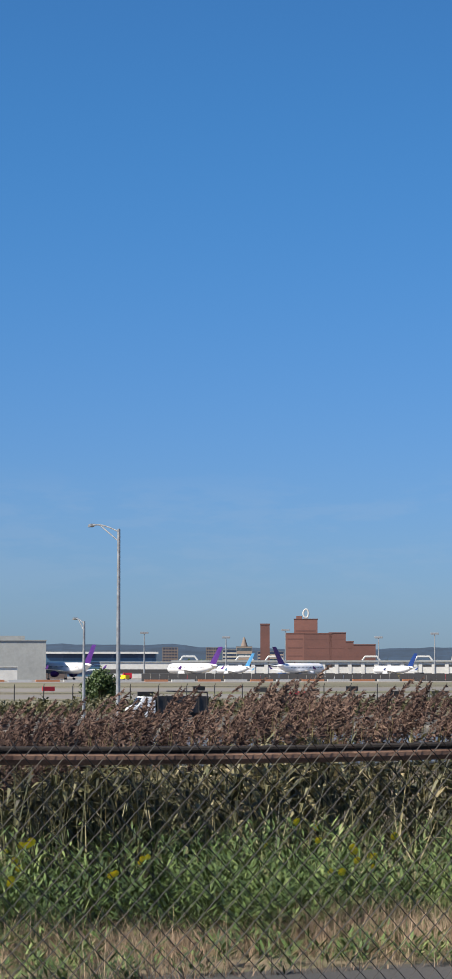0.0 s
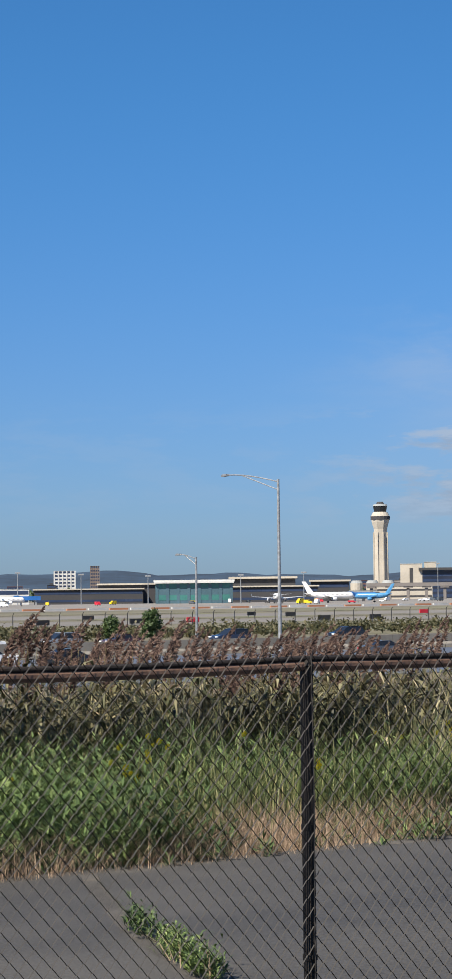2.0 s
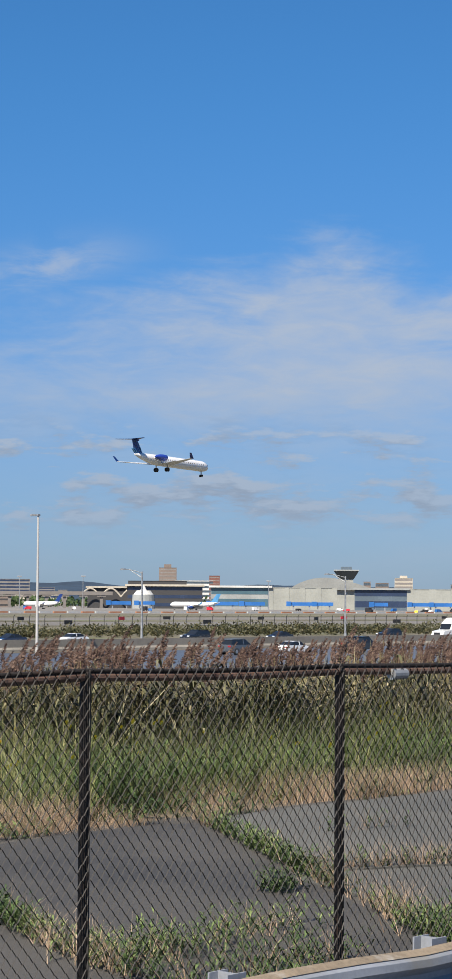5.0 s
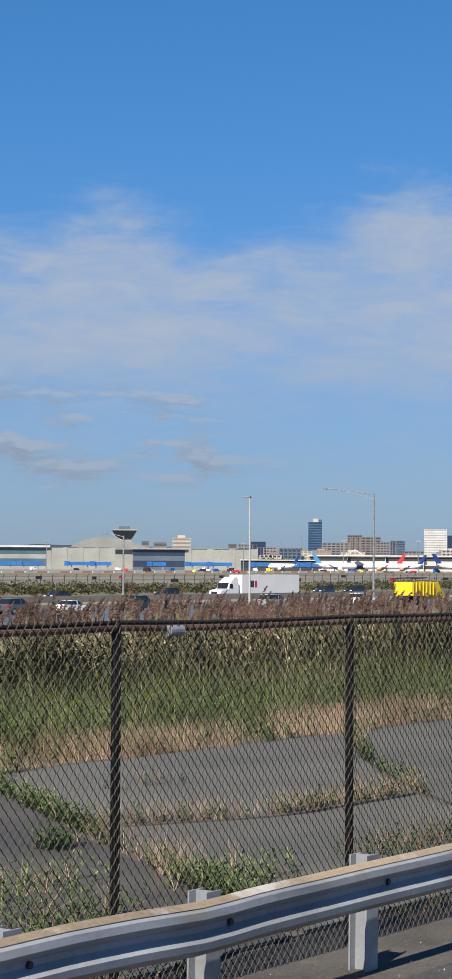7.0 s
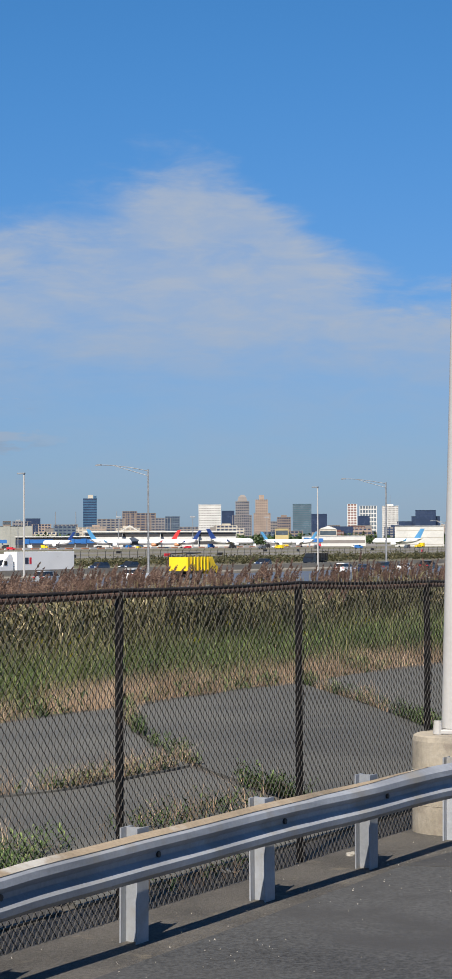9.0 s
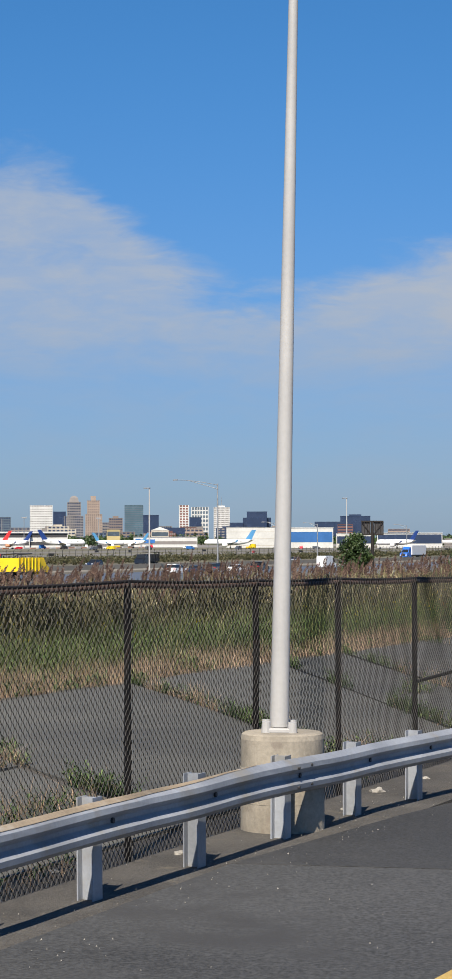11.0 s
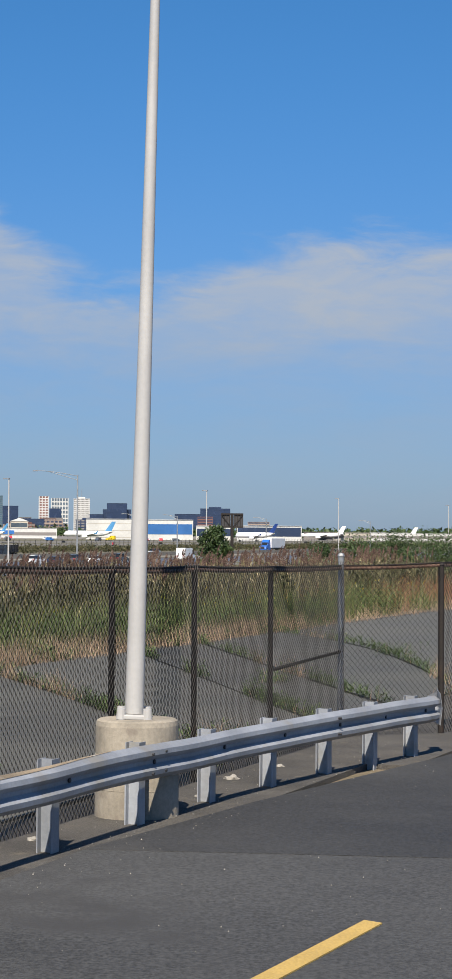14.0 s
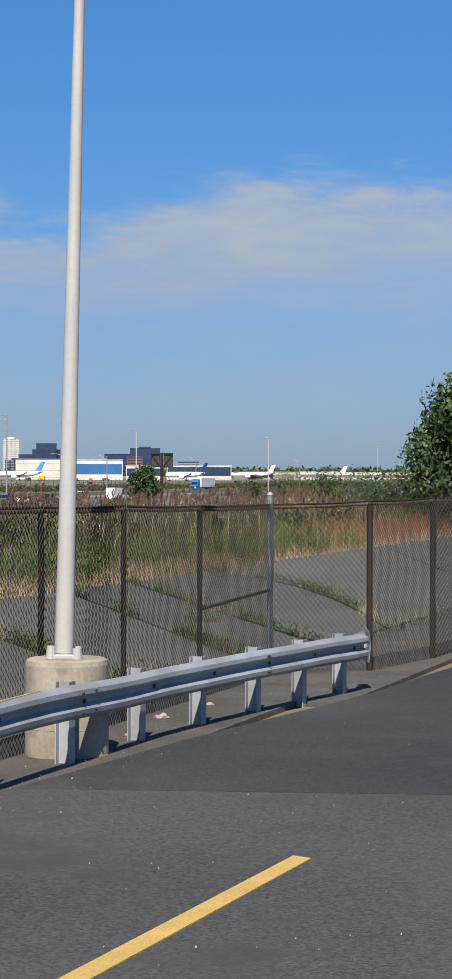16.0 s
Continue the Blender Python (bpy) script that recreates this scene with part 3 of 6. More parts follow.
# ---- highway lamps ----
def truss_lamp(height, arm, material):
    ob = thing("highway_lamp", Matrix(), "tall grey metal highway lamp with a truss arm", "street lamp", "highway lamps")
    bm = bmesh.new()
    tube(bm, (0, 0, 0), (0, 0, height), 0.20, 0.13, 12)
    part("pole", bm, material, ob, smooth=False)
    part("base_collar", tube(bmesh.new(), (0, 0, 0), (0, 0, 0.5), 0.30, 0.26, 12), material, ob)
    bm = bmesh.new()
    up = [(-arm * k / 6, 0, height - 0.25 + 0.75 * math.sin(k / 6 * 1.5) * min(1.5, arm / 4.5)) for k in range(7)]
    for a, b in zip(up, up[1:]):
        tube(bm, a, b, 0.07, 0.06, 6)
    lowp = [(-arm * 0.72 * k / 5, 0, height - 1.05 + (up[4][2] - height + 1.1) * k / 5) for k in range(6)]
    for a, b in zip(lowp, lowp[1:]):
        tube(bm, a, b, 0.06, 0.06, 6)
    part("arm", bm, material, ob)
    x, z = up[-1][0], up[-1][2]
    head = prism([(x + 0.2, z - 0.1), (x + 0.15, z + 0.12), (x - 0.5, z + 0.13), (x - 0.85, z - 0.02), (x - 0.8, z - 0.14)], -0.2, 0.2)
    part("lamp_head", head, M["galv"], ob)
    return ob


def mast_lamp(height):
    ob = thing("highway_mast", Matrix(), "slim white metal mast with a small flat lamp head", "street lamp", "highway masts")
    part("pole", tube(bmesh.new(), (0, 0, 0), (0, 0, height), 0.17, 0.11, 12), M["white_paint"], ob)
    part("lamp_head", boxes((-1.1, 0.15, -0.2, 0.2, height - 0.1, height + 0.12), bevel=0.04), M["galv"], ob)
    return ob


tall = truss_lamp(17.2, 9.0, M["galv"])
small = truss_lamp(10.8, 3.9, M["galv"])
mast = mast_lamp(15.6)
first = set()


def stand(ob, m):
    """First use moves the original, later ones copy it."""
    if ob.name in first:
        return copy_thing(ob, m)
    first.add(ob.name)
    ob.matrix_world = m
    return ob


def u_of(b, n):
    return n * math.tan(radians(62 - b))


for b in (47.1, 26.26, 2.1, -4.31):
    stand(tall, along(u_of(b, 171), 171, 0, -90))
stand(mast_lamp(14.0), along(u_of(34.42, 171), 171, 0, -90))
for b in (17.13, 5.44, -2.47, -7.79, -11.35, -14.3):
    stand(mast, along(u_of(b, 171), 171, 0, -90))
for b in (48.02, 37.5, 28.5, 20.7, 14.32, 8.84, -5.9, -7.0, -9.4, -12.2):
    stand(small, along(u_of(b, 231), 231, 0, -90))

# median barrier in cast lengths
def build_barrier():
    wall = thing("median_barrier", along(0, 174.5), "long grey concrete median barrier of the highway", "barrier")
    me = None
    prof = [(-0.45, 0), (0.45, 0), (0.40, 0.3), (0.16, 0.55), (0.13, 1.42), (-0.13, 1.42), (-0.16, 0.55), (-0.40, 0.3)]
    for k in range(95):
        if me is None:
            bm = loft(bmesh.new(), [[(x, y, z) for y, z in prof] for x in (0.02, 7.98)])
            me = mesh_of("barrier_section", bm)
            me.materials.append(M["barrier"])
        o = new("barrier_section", me)
        o.parent = wall
        o.matrix_local = pose(-20 + 8.0 * k, 0, 0.02)


build_barrier()


def build_airfield_fence():
    f = thing("airfield_fence", along(0, 349), "long grey chain-link airfield fence with thin posts", "fence")
    me = None
    for k in range(260):
        if me is None:
            bm = tube(bmesh.new(), (0, 0, 0), (0, 0, 2.5), 0.09, 0.09, 6)
            tube(bm, (0, 0, 2.5), (0.0, -0.4, 2.9), 0.06, 0.06, 6)
            me = mesh_of("post", bm)
            me.materials.append(M["dark_metal"])
        o = new("post", me)
        o.parent = f
        o.matrix_local = pose(40 + k * 5.0, 0, 0)
    bm = bmesh.new()
    for z in (0.15, 1.3, 2.4):
        tube(bm, (40, 0, z), (1335, 0, z), 0.03, 0.03, 4)
    part("fence_wire", bm, M["dark_metal"], f)


build_airfield_fence()

# ---- vehicles ----
def wheel(parent, x, y, r, w):
    bm = bmesh.new()
    tube(bm, (x, y - w / 2, r), (x, y + w / 2, r), r, r, 16)
    tyre = part("wheel", bm, M["black_rubber"], parent)
    s = -1 if y < 0 else 1
    part("rim", tube(bmesh.new(), (x, y + s * (w / 2 - 0.02), r), (x, y + s * (w / 2 + 0.015), r), r * 0.62, r * 0.55, 12), M["chrome"], tyre)


def car(kind, colour, name, label):
    """A road vehicle that faces local +x, standing on z = 0."""
    if kind == "sedan":
        L, W, H, belt = 4.75, 1.84, 1.45, 0.92
        low = [(-2.37, 0.35), (-2.40, 0.75), (-2.25, 0.98), (-1.7, 1.02), (0.95, 0.98), (2.0, 0.82), (2.33, 0.66), (2.38, 0.35), (2.1, 0.22), (-2.1, 0.22)]
        glass = [(-1.75, 1.0), (-0.85, 1.40), (0.25, 1.42), (1.15, 0.96)]
        roof = [(-0.95, 1.395), (-0.75, 1.445), (0.10, 1.455), (0.32, 1.405)]
    elif kind == "suv":
        L, W, H, belt = 4.9, 1.95, 1.78, 1.1
        low = [(-2.42, 0.42), (-2.45, 1.05), (-2.35, 1.18), (0.95, 1.16), (2.05, 1.03), (2.36, 0.85), (2.42, 0.42), (2.15, 0.28), (-2.2, 0.28)]
        glass = [(-2.33, 1.16), (-2.05, 1.70), (0.2, 1.73), (1.15, 1.13)]
        roof = [(-2.12, 1.69), (-2.0, 1.77), (0.05, 1.79), (0.28, 1.71)]
    elif kind == "pickup":
        L, W, H, belt = 5.8, 2.0, 1.9, 1.15
        low = [(-2.9, 0.5), (-2.9, 1.2), (-0.85, 1.2), (1.2, 1.18), (2.5, 1.08), (2.85, 0.9), (2.88, 0.5), (2.5, 0.36), (-2.6, 0.36)]
        glass = [(-0.85, 1.18), (-0.75, 1.80), (0.55, 1.84), (1.35, 1.16)]
        roof = [(-0.85, 1.79), (-0.65, 1.89), (0.45, 1.90), (0.62, 1.82)]
    else:
        L, W, H, belt = 6.0, 2.05, 2.6, 1.25
        low = [(-3.0, 0.45), (-3.02, 2.45), (-2.85, 2.62), (0.9, 2.64), (1.45, 2.5), (2.2, 1.35), (2.9, 1.1), (3.0, 0.5), (2.7, 0.32), (-2.7, 0.32)]
        glass = [(1.18, 1.4), (1.02, 2.25), (1.62, 2.28), (2.22, 1.38)]
        roof = None
    ob = thing(name, Matrix(), label, {"sedan": "car", "suv": "car", "pickup": "pickup truck", "van": "van"}[kind])
    bm = prism(low, -W / 2, W / 2, 0.06, belt * 0.85)
    bmesh.ops.bevel(bm, geom=bm.edges[:], offset=0.05, segments=2, affect="EDGES")
    part("body", bm, colour, ob)
    gw = W / 2 - 0.06 if kind != "van" else W / 2 + 0.01
    part("window_glass", prism(glass, -gw, gw, 0.14 if kind != "van" else 0.0, (glass[0][1] + glass[1][1]) / 2), M["glass_dark"], ob)
    if roof:
        part("roof", prism(roof, -gw + 0.12, gw - 0.12), colour, ob)
        for s in (-1, 1):
            x = glass[0][0] * 0.3 + glass[3][0] * 0.45
            part("pillar", loft(bmesh.new(), [[(x - 0.05, s * (gw - 0.0), glass[0][1]), (x + 0.05, s * (gw - 0.0), glass[0][1]), (x + 0.05, s * (gw + 0.02), glass[0][1]), (x - 0.05, s * (gw + 0.02), glass[0][1])], [(x - 0.05, s * (gw - 0.15), glass[1][1]), (x + 0.05, s * (gw - 0.15), glass[1][1]), (x + 0.05, s * (gw - 0.11), glass[1][1]), (x - 0.05, s * (gw - 0.11), glass[1][1])]]), colour, ob)
    r = {"sedan": 0.33, "suv": 0.38, "pickup": 0.42, "van": 0.37}[kind]
    for x in (-L * 0.30, L * 0.315):
        for y in (-W / 2 + 0.10, W / 2 - 0.10):
            wheel(ob, x, y, r, 0.24)
    zl = {"sedan": 0.68, "suv": 0.88, "pickup": 0.95, "van": 0.95}[kind]
    for y in (-W / 2 + 0.28, W / 2 - 0.28):
        part("headlight", boxes((L / 2 - 0.22, L / 2 - 0.01, y - 0.2, y + 0.2, zl - 0.07, zl + 0.08), bevel=0.02), M["clear_lens"], ob)
        part("tail_light", boxes((-L / 2 - 0.02, -L / 2 + 0.15, y - 0.2, y + 0.2, zl, zl + 0.16), bevel=0.02), M["red_lens"], ob)
    return ob


def semi_truck(cab, trailer, label, mark=None):
    """A road tractor with a box trailer, facing local +x."""
    ob = thing("semi_truck", Matrix(), label, "truck")
    prof = [(0.2, 0.9), (0.2, 3.3), (0.6, 3.75), (1.2, 3.7), (2.3, 2.95), (2.75, 2.0), (4.3, 1.75), (4.6, 1.2), (4.6, 0.5), (0.3, 0.5)]
    bm = prism(prof, -1.2, 1.2, 0.10, 2.2)
    bmesh.ops.bevel(bm, geom=bm.edges[:], offset=0.06, segments=2, affect="EDGES")
    part("cab", bm, cab, ob)
    part("windscreen", prism([(2.32, 2.85), (2.75, 2.02), (2.85, 2.0), (2.42, 2.85)], -1.0, 1.0), M["glass_dark"], ob)
    for s in (-1, 1):
        part("side_window", boxes((1.7, 2.35, s * 1.205 - 0.02, s * 1.205 + 0.02, 2.05, 2.7)), M["glass_dark"], ob)
        part("headlight", boxes((4.45, 4.63, s * 0.9 - 0.2, s * 0.9 + 0.2, 0.95, 1.2)), M["clear_lens"], ob)
    part("grille", boxes((4.58, 4.64, -0.6, 0.6, 0.75, 1.55)), M["dark_metal"], ob)
    tr = part("trailer", boxes((-14.3, -0.4, -1.29, 1.29, 1.15, 4.1), bevel=0.03), trailer, ob)
    if mark:
        for w, x, m in mark:
            part("marking", boxes((x, x + w, 1.29, 1.31, 2.2, 3.2)), m, tr)
    part("chassis", boxes((-14.0, 3.8, -0.5, 0.5, 0.75, 1.1)), M["dark_metal"], ob)
    for x in (-13.2, -12.0, -1.3, -0.1, 3.4):
        for y in (-1.05, 1.05):
            wheel(ob, x, y, 0.5, 0.4)
    return ob


def dump_truck(cab, bed, name, label):
    ob = thing(name, Matrix(), label, "truck")
    bm = prism([(1.6, 0.7), (1.6, 2.7), (2.9, 2.75), (3.4, 1.9), (4.1, 1.6), (4.2, 0.7)], -1.15, 1.15, 0.08, 2.0)
    bmesh.ops.bevel(bm, geom=bm.edges[:], offset=0.05, segments=2, affect="EDGES")
    part("cab", bm, cab, ob)
    part("windscreen", prism([(2.95, 2.62), (3.38, 1.92), (3.46, 1.92), (3.04, 2.62)], -0.95, 0.95), M["glass_dark"], ob)
    bm = bmesh.new()
    rings = [[(x, y, z) for x, y in ((-3.9, -1.2), (1.4, -1.2), (1.4, 1.2), (-3.9, 1.2))] for z in (1.1, 2.75)]
    loft(bm, rings, False)
    bm.faces.new([bm.verts.new((x, y, 1.15)) for x, y in ((-3.9, -1.2), (1.4, -1.2), (1.4, 1.2), (-3.9, 1.2))])
    b = part("bed", bm, bed, ob)
    b.modifiers.new("sheet", "SOLIDIFY").thickness = 0.06
    for k in range(7):
        for s in (-1, 1):
            part("rib", boxes((-3.8 + k * 0.85, -3.68 + k * 0.85, s * 1.24 - 0.06, s * 1.24 + 0.06, 1.1, 2.75)), bed, b)
    part("cover_frame", pipe([(-3.8, -1.1, 2.75), (-3.8, -1.1, 3.15), (-0.2, -1.1, 3.25), (-0.2, 1.1, 3.25), (-3.8, 1.1, 3.15), (-3.8, 1.1, 2.75)], 0.07), M["dark_metal"], ob)
    part("chassis", boxes((-3.8, 3.8, -0.45, 0.45, 0.7, 1.05)), M["dark_metal"], ob)
    for x in (-3.0, -1.8, 3.1):
        for y in (-1.0, 1.0):
            wheel(ob, x, y, 0.5, 0.4)
    return ob


P_BLACK = paint("black_car_paint", (0.012, 0.012, 0.014), 0.25, coat=0.6)
P_WHITE = paint("white_car_paint", (0.72, 0.73, 0.74), 0.3, coat=0.5)
P_GREY = paint("grey_car_paint", (0.10, 0.115, 0.135), 0.3, coat=0.5, metal=0.3)
P_SILVER = paint("silver_car_paint", (0.36, 0.38, 0.40), 0.3, coat=0.5, metal=0.4)
P_NAVY = paint("navy_car_paint", (0.018, 0.026, 0.055), 0.25, coat=0.6)
P_MAROON = paint("maroon_car_paint", (0.045, 0.014, 0.016), 0.25, coat=0.6)
P_YELLOW = paint("yellow_container_paint", (0.72, 0.50, 0.015), 0.5)
P_BLUE = paint("blue_cab_paint", (0.02, 0.12, 0.45), 0.35)
P_GREEN = paint("lime_paint", (0.28, 0.55, 0.05), 0.5)
P_RED = paint("red_mark", (0.55, 0.02, 0.04), 0.5)

CAR_COLOURS = {"black": P_BLACK, "white": P_WHITE, "grey": P_GREY, "silver": P_SILVER, "navy": P_NAVY, "maroon": P_MAROON}
protos = {}


def drive(kind, colour, u, n, back):
    key = (kind, colour)
    word = {"sedan": "sedan", "suv": "SUV", "pickup": "pickup truck", "van": "tall panel van"}[kind]
    m = along(u, n, 0.035, 180 if back else 0)
    if key in protos:
        return copy_thing(protos[key], m)
    ob = car(kind, CAR_COLOURS[colour], {"sedan": "sedan", "suv": "suv", "pickup": "pickup_truck", "van": "panel_van"}[kind], f"{colour} {word} on the highway")
    ob.matrix_world = m
    protos[key] = ob
    return ob


for kind, colour, u in (("sedan", "black", 101), ("sedan", "white", 108.5), ("suv", "silver", 118), ("sedan", "maroon", 126), ("suv", "navy", 141), ("suv", "black", 158), ("sedan", "grey", 179), ("van", "white", 190), ("sedan", "navy", 200), ("sedan", "white", 212), ("suv", "black", 238), ("sedan", "black", 258), ("suv", "black", 287), ("suv", "navy", 337), ("suv", "black", 348), ("sedan", "grey", 372), ("suv", "navy", 404), ("sedan", "silver", 520)):
    drive(kind, colour, u, 206, True)
for kind, colour, u in (("sedan", "black", 88), ("pickup", "white", 80), ("sedan", "grey", 121), ("suv", "black", 136), ("suv", "grey", 183), ("sedan", "white", 193), ("pickup", "black", 206), ("suv", "silver", 236), ("suv", "white", 259), ("sedan", "black", 274), ("suv", "white", 329), ("sedan", "navy", 337), ("suv", "grey", 346), ("sedan", "white", 355), ("suv", "black", 366), ("van", "white", 401), ("sedan", "silver", 412)):
    drive(kind, colour, u, 152, False)

semi = semi_truck(P_WHITE, P_WHITE, "white semi truck with a long white box trailer on the highway", [(0.9, -3.2, P_NAVY), (0.5, -3.9, P_RED)])
semi.matrix_world = along(271, 181.8, 0.035, 173)
blue_semi = semi_truck(P_BLUE, P_WHITE, "blue-cabbed semi truck with a white box trailer")
blue_semi.matrix_world = along(640, 215, 0.035, 180)
dumper = dump_truck(P_YELLOW, P_YELLOW, "container_truck", "yellow container truck on the highway")
dumper.matrix_world = along(272, 150, 0.035, 0) @ Matrix.Scale(1.2, 4)
dark_truck = dump_truck(P_BLACK, P_BLACK, "dump_truck", "black dump truck on the highway")
dark_truck.matrix_world = along(430, 206, 0.035, 180)
tow = dump_truck(P_WHITE, M["dark_metal"], "flatbed_truck", "white tow truck with a dark low bed on the highway")
tow.matrix_world = along(60, 206, 0.035, 180)


def roadside_marker():
    """A round yellow warning board on a short post."""
    ob = thing("warning_board", along(u_of(18.35, 115), 115, 0.0, -40), "round yellow warning board on a short post beside the highway", "road sign")
    part("post", boxes((-0.05, 0.05, 0.0, 0.06, -0.3, 1.5), bevel=0.01), M["galv"], ob)
    ring = [(0.46 * math.cos(k * math.tau / 24), 1.22 + 0.52 * math.sin(k * math.tau / 24)) for k in range(24)]
    part("board", prism(ring, -0.05, -0.01), P_YELLOW, ob)


roadside_marker()


# ---- aircraft ----
def airliner(name, label, length, radius, span, body, tail, engine, rear_engines=False, gear_down=True, belly=None, group=""):
    """A jet that faces local +x, wheels on z = 0."""
    ob = thing(name, Matrix(), label, "airplane", group)
    L, R = length, radius
    zc = R + (1.35 if rear_engines else 1.9 + R * 0.35)
    stations = ((0.5, 0.05, -0.25), (0.492, 0.32, -0.20), (0.475, 0.62, -0.12), (0.445, 0.88, -0.04), (0.40, 1.0, 0), (0.0, 1.0, 0), (-0.20, 1.0, 0.0), (-0.32, 0.82, 0.15), (-0.42, 0.50, 0.38), (-0.48, 0.22, 0.52), (-0.5, 0.08, 0.56))
    rings = []
    for x, r, lift in stations:
        rings.append([(x * L, math.cos(k * math.tau / 20) * r * R, zc + lift * R + math.sin(k * math.tau / 20) * r * R) for k in range(20)])
    fus = part("fuselage", loft(bmesh.new(), rings), body, ob, smooth=True)
    n = int(L * 0.72 / 0.9)
    wm = mesh_of("cabin_window", boxes((-0.068 * R, 0.068 * R, -0.012, 0.012, -0.095 * R, 0.095 * R)))
    wm.materials.append(M["glass_dark"])
    for s in (-1, 1):
        for k in range(n):
            w = new("cabin_window", wm)
            w.parent = fus
            w.matrix_local = pose(L * 0.385 - k * 0.9, s * R * 0.985, zc + R * 0.22)
    part("cockpit_windows", loft(bmesh.new(), [[(L * 0.468, y * R * 0.52, zc + R * 0.36), (L * 0.481, y * R * 0.40, zc + R * 0.14), (L * 0.486, y * R * 0.40, zc + R * 0.13), (L * 0.473, y * R * 0.52, zc + R * 0.40)] for y in (-1, -0.4, 0.4, 1)]), M["glass_dark"], fus)

    def plate(root, tip, thick):
        """A wing-like plate between a root and a tip chord: each (x_front, x_back, y, z)."""
        rr = []
        for (xf, xb, y, z), t in ((root, thick), (tip, thick * 0.4)):
            rr.append([(xf, y, z), (xf * 0.7 + xb * 0.3, y, z + t), (xb, y, z + t * 0.15), (xb, y, z - t * 0.15), (xf * 0.65 + xb * 0.35, y, z - t * 0.7)])
        return loft(bmesh.new(), rr)

    zw = zc - R * 0.62
    half = span / 2
    chord = L * (0.15 if rear_engines else 0.19)
    x0 = L * (-0.02 if rear_engines else 0.10)
    sweep = half * 0.48
    for s in (-1, 1):
        wing = part("wing", plate((x0, x0 - chord, s * R * 0.5, zw), (x0 - sweep, x0 - sweep - chord * 0.30, s * half, zw + half * 0.07), 0.30), belly or body, ob)
        part("flap", plate((x0 - chord * 0.98, x0 - chord * 1.28, s * R * 1.1, zw - 0.12), (x0 - chord * 0.95 - sweep * 0.45, x0 - chord * 1.12 - sweep * 0.45, s * half * 0.62, zw - 0.10 + half * 0.035), 0.12), belly or body, wing)
        tipx = x0 - sweep
        zt = zw + half * 0.07
        bm = loft(bmesh.new(), [[(tipx, s * half, zt), (tipx - chord * 0.32, s * half, zt), (tipx - chord * 0.32, s * (half - 0.08), zt + 0.04)], [(tipx - chord * 0.34, s * (half + 0.45), zt + span * 0.055), (tipx - chord * 0.50, s * (half + 0.45), zt + span * 0.055), (tipx - chord * 0.50, s * (half + 0.38), zt + span * 0.055)]])
        part("winglet", bm, tail, wing)
    # fin
    fin_h = R * (2.5 if rear_engines else 3.4)
    zf = zc + R * 0.75
    xr = -L * (0.385 if rear_engines else 0.335)
    fc = L * (0.115 if rear_engines else 0.135)
    prof = lambda x, c, z, t: [(x, 0, z), (x - c * 0.4, t, z), (x - c, 0, z), (x - c * 0.4, -t, z)]
    part("tail_fin", loft(bmesh.new(), [prof(xr, fc, zf, 0.22), prof(xr - fin_h * 0.72, fc * 0.62, zf + fin_h, 0.12)]), tail, ob)
    if rear_engines:
        xs, zs = xr - fin_h * 0.70, zf + fin_h
        hs = span * 0.185
        part("fin_cap", loft(bmesh.new(), [[(xs + 0.5 - q * 0.1, math.cos(k * math.tau / 8) * 0.3 * q, zs + math.sin(k * math.tau / 8) * 0.28 * q) for k in range(8)] for q in (0.2, 1.0)] + [[(xs - fc * 0.6, math.cos(k * math.tau / 8) * 0.12, zs + math.sin(k * math.tau / 8) * 0.1) for k in range(8)]]), tail, ob)
    else:
        xs, zs = -L * 0.39, zc + R * 0.45
        hs = span * 0.19
    for s in (-1, 1):
        part("tailplane", plate((xs, xs - L * 0.085, s * 0.1, zs), (xs - hs * 0.55, xs - hs * 0.55 - L * 0.035, s * hs, zs + (0.05 if rear_engines else 0.6)), 0.14), (tail if rear_engines else body), ob)
        if rear_engines:
            ex, ey, ez, er, el = -L * 0.235, s * (R + 0.95), zc + R * 0.42, 0.72, 3.6
            part("pylon", boxes((ex - 1.3, ex + 0.9, min(s * R * 0.7, ey), max(s * R * 0.7, ey), ez - 0.15, ez + 0.15)), body, ob)
        else:
            ex, ey, ez, er, el = x0 - sweep * 0.12, s * half * 0.33, zw - R * 0.42, R * 0.56, L * 0.105
            part("pylon", boxes((ex - el * 0.6, ex + el * 0.1, ey - 0.15, ey + 0.15, ez + er * 0.6, zw + 0.25)), body, ob)
        rr = []
        for x, q in ((0.5, 0.82), (0.47, 0.97), (0.2, 1.06), (-0.2, 0.98), (-0.5, 0.66), (-0.62, 0.42), (-0.75, 0.15)):
            rr.append([(ex + x * el, ey + math.cos(k * math.tau / 16) * q * er, ez + math.sin(k * math.tau / 16) * q * er) for k in range(16)])
        eng = part("engine", loft(bmesh.new(), rr), engine, ob, smooth=True)
        part("intake", tube(bmesh.new(), (ex + el * 0.5, ey, ez), (ex + el * 0.505, ey, ez), er * 0.74, er * 0.72, 14), M["dark_metal"], eng)
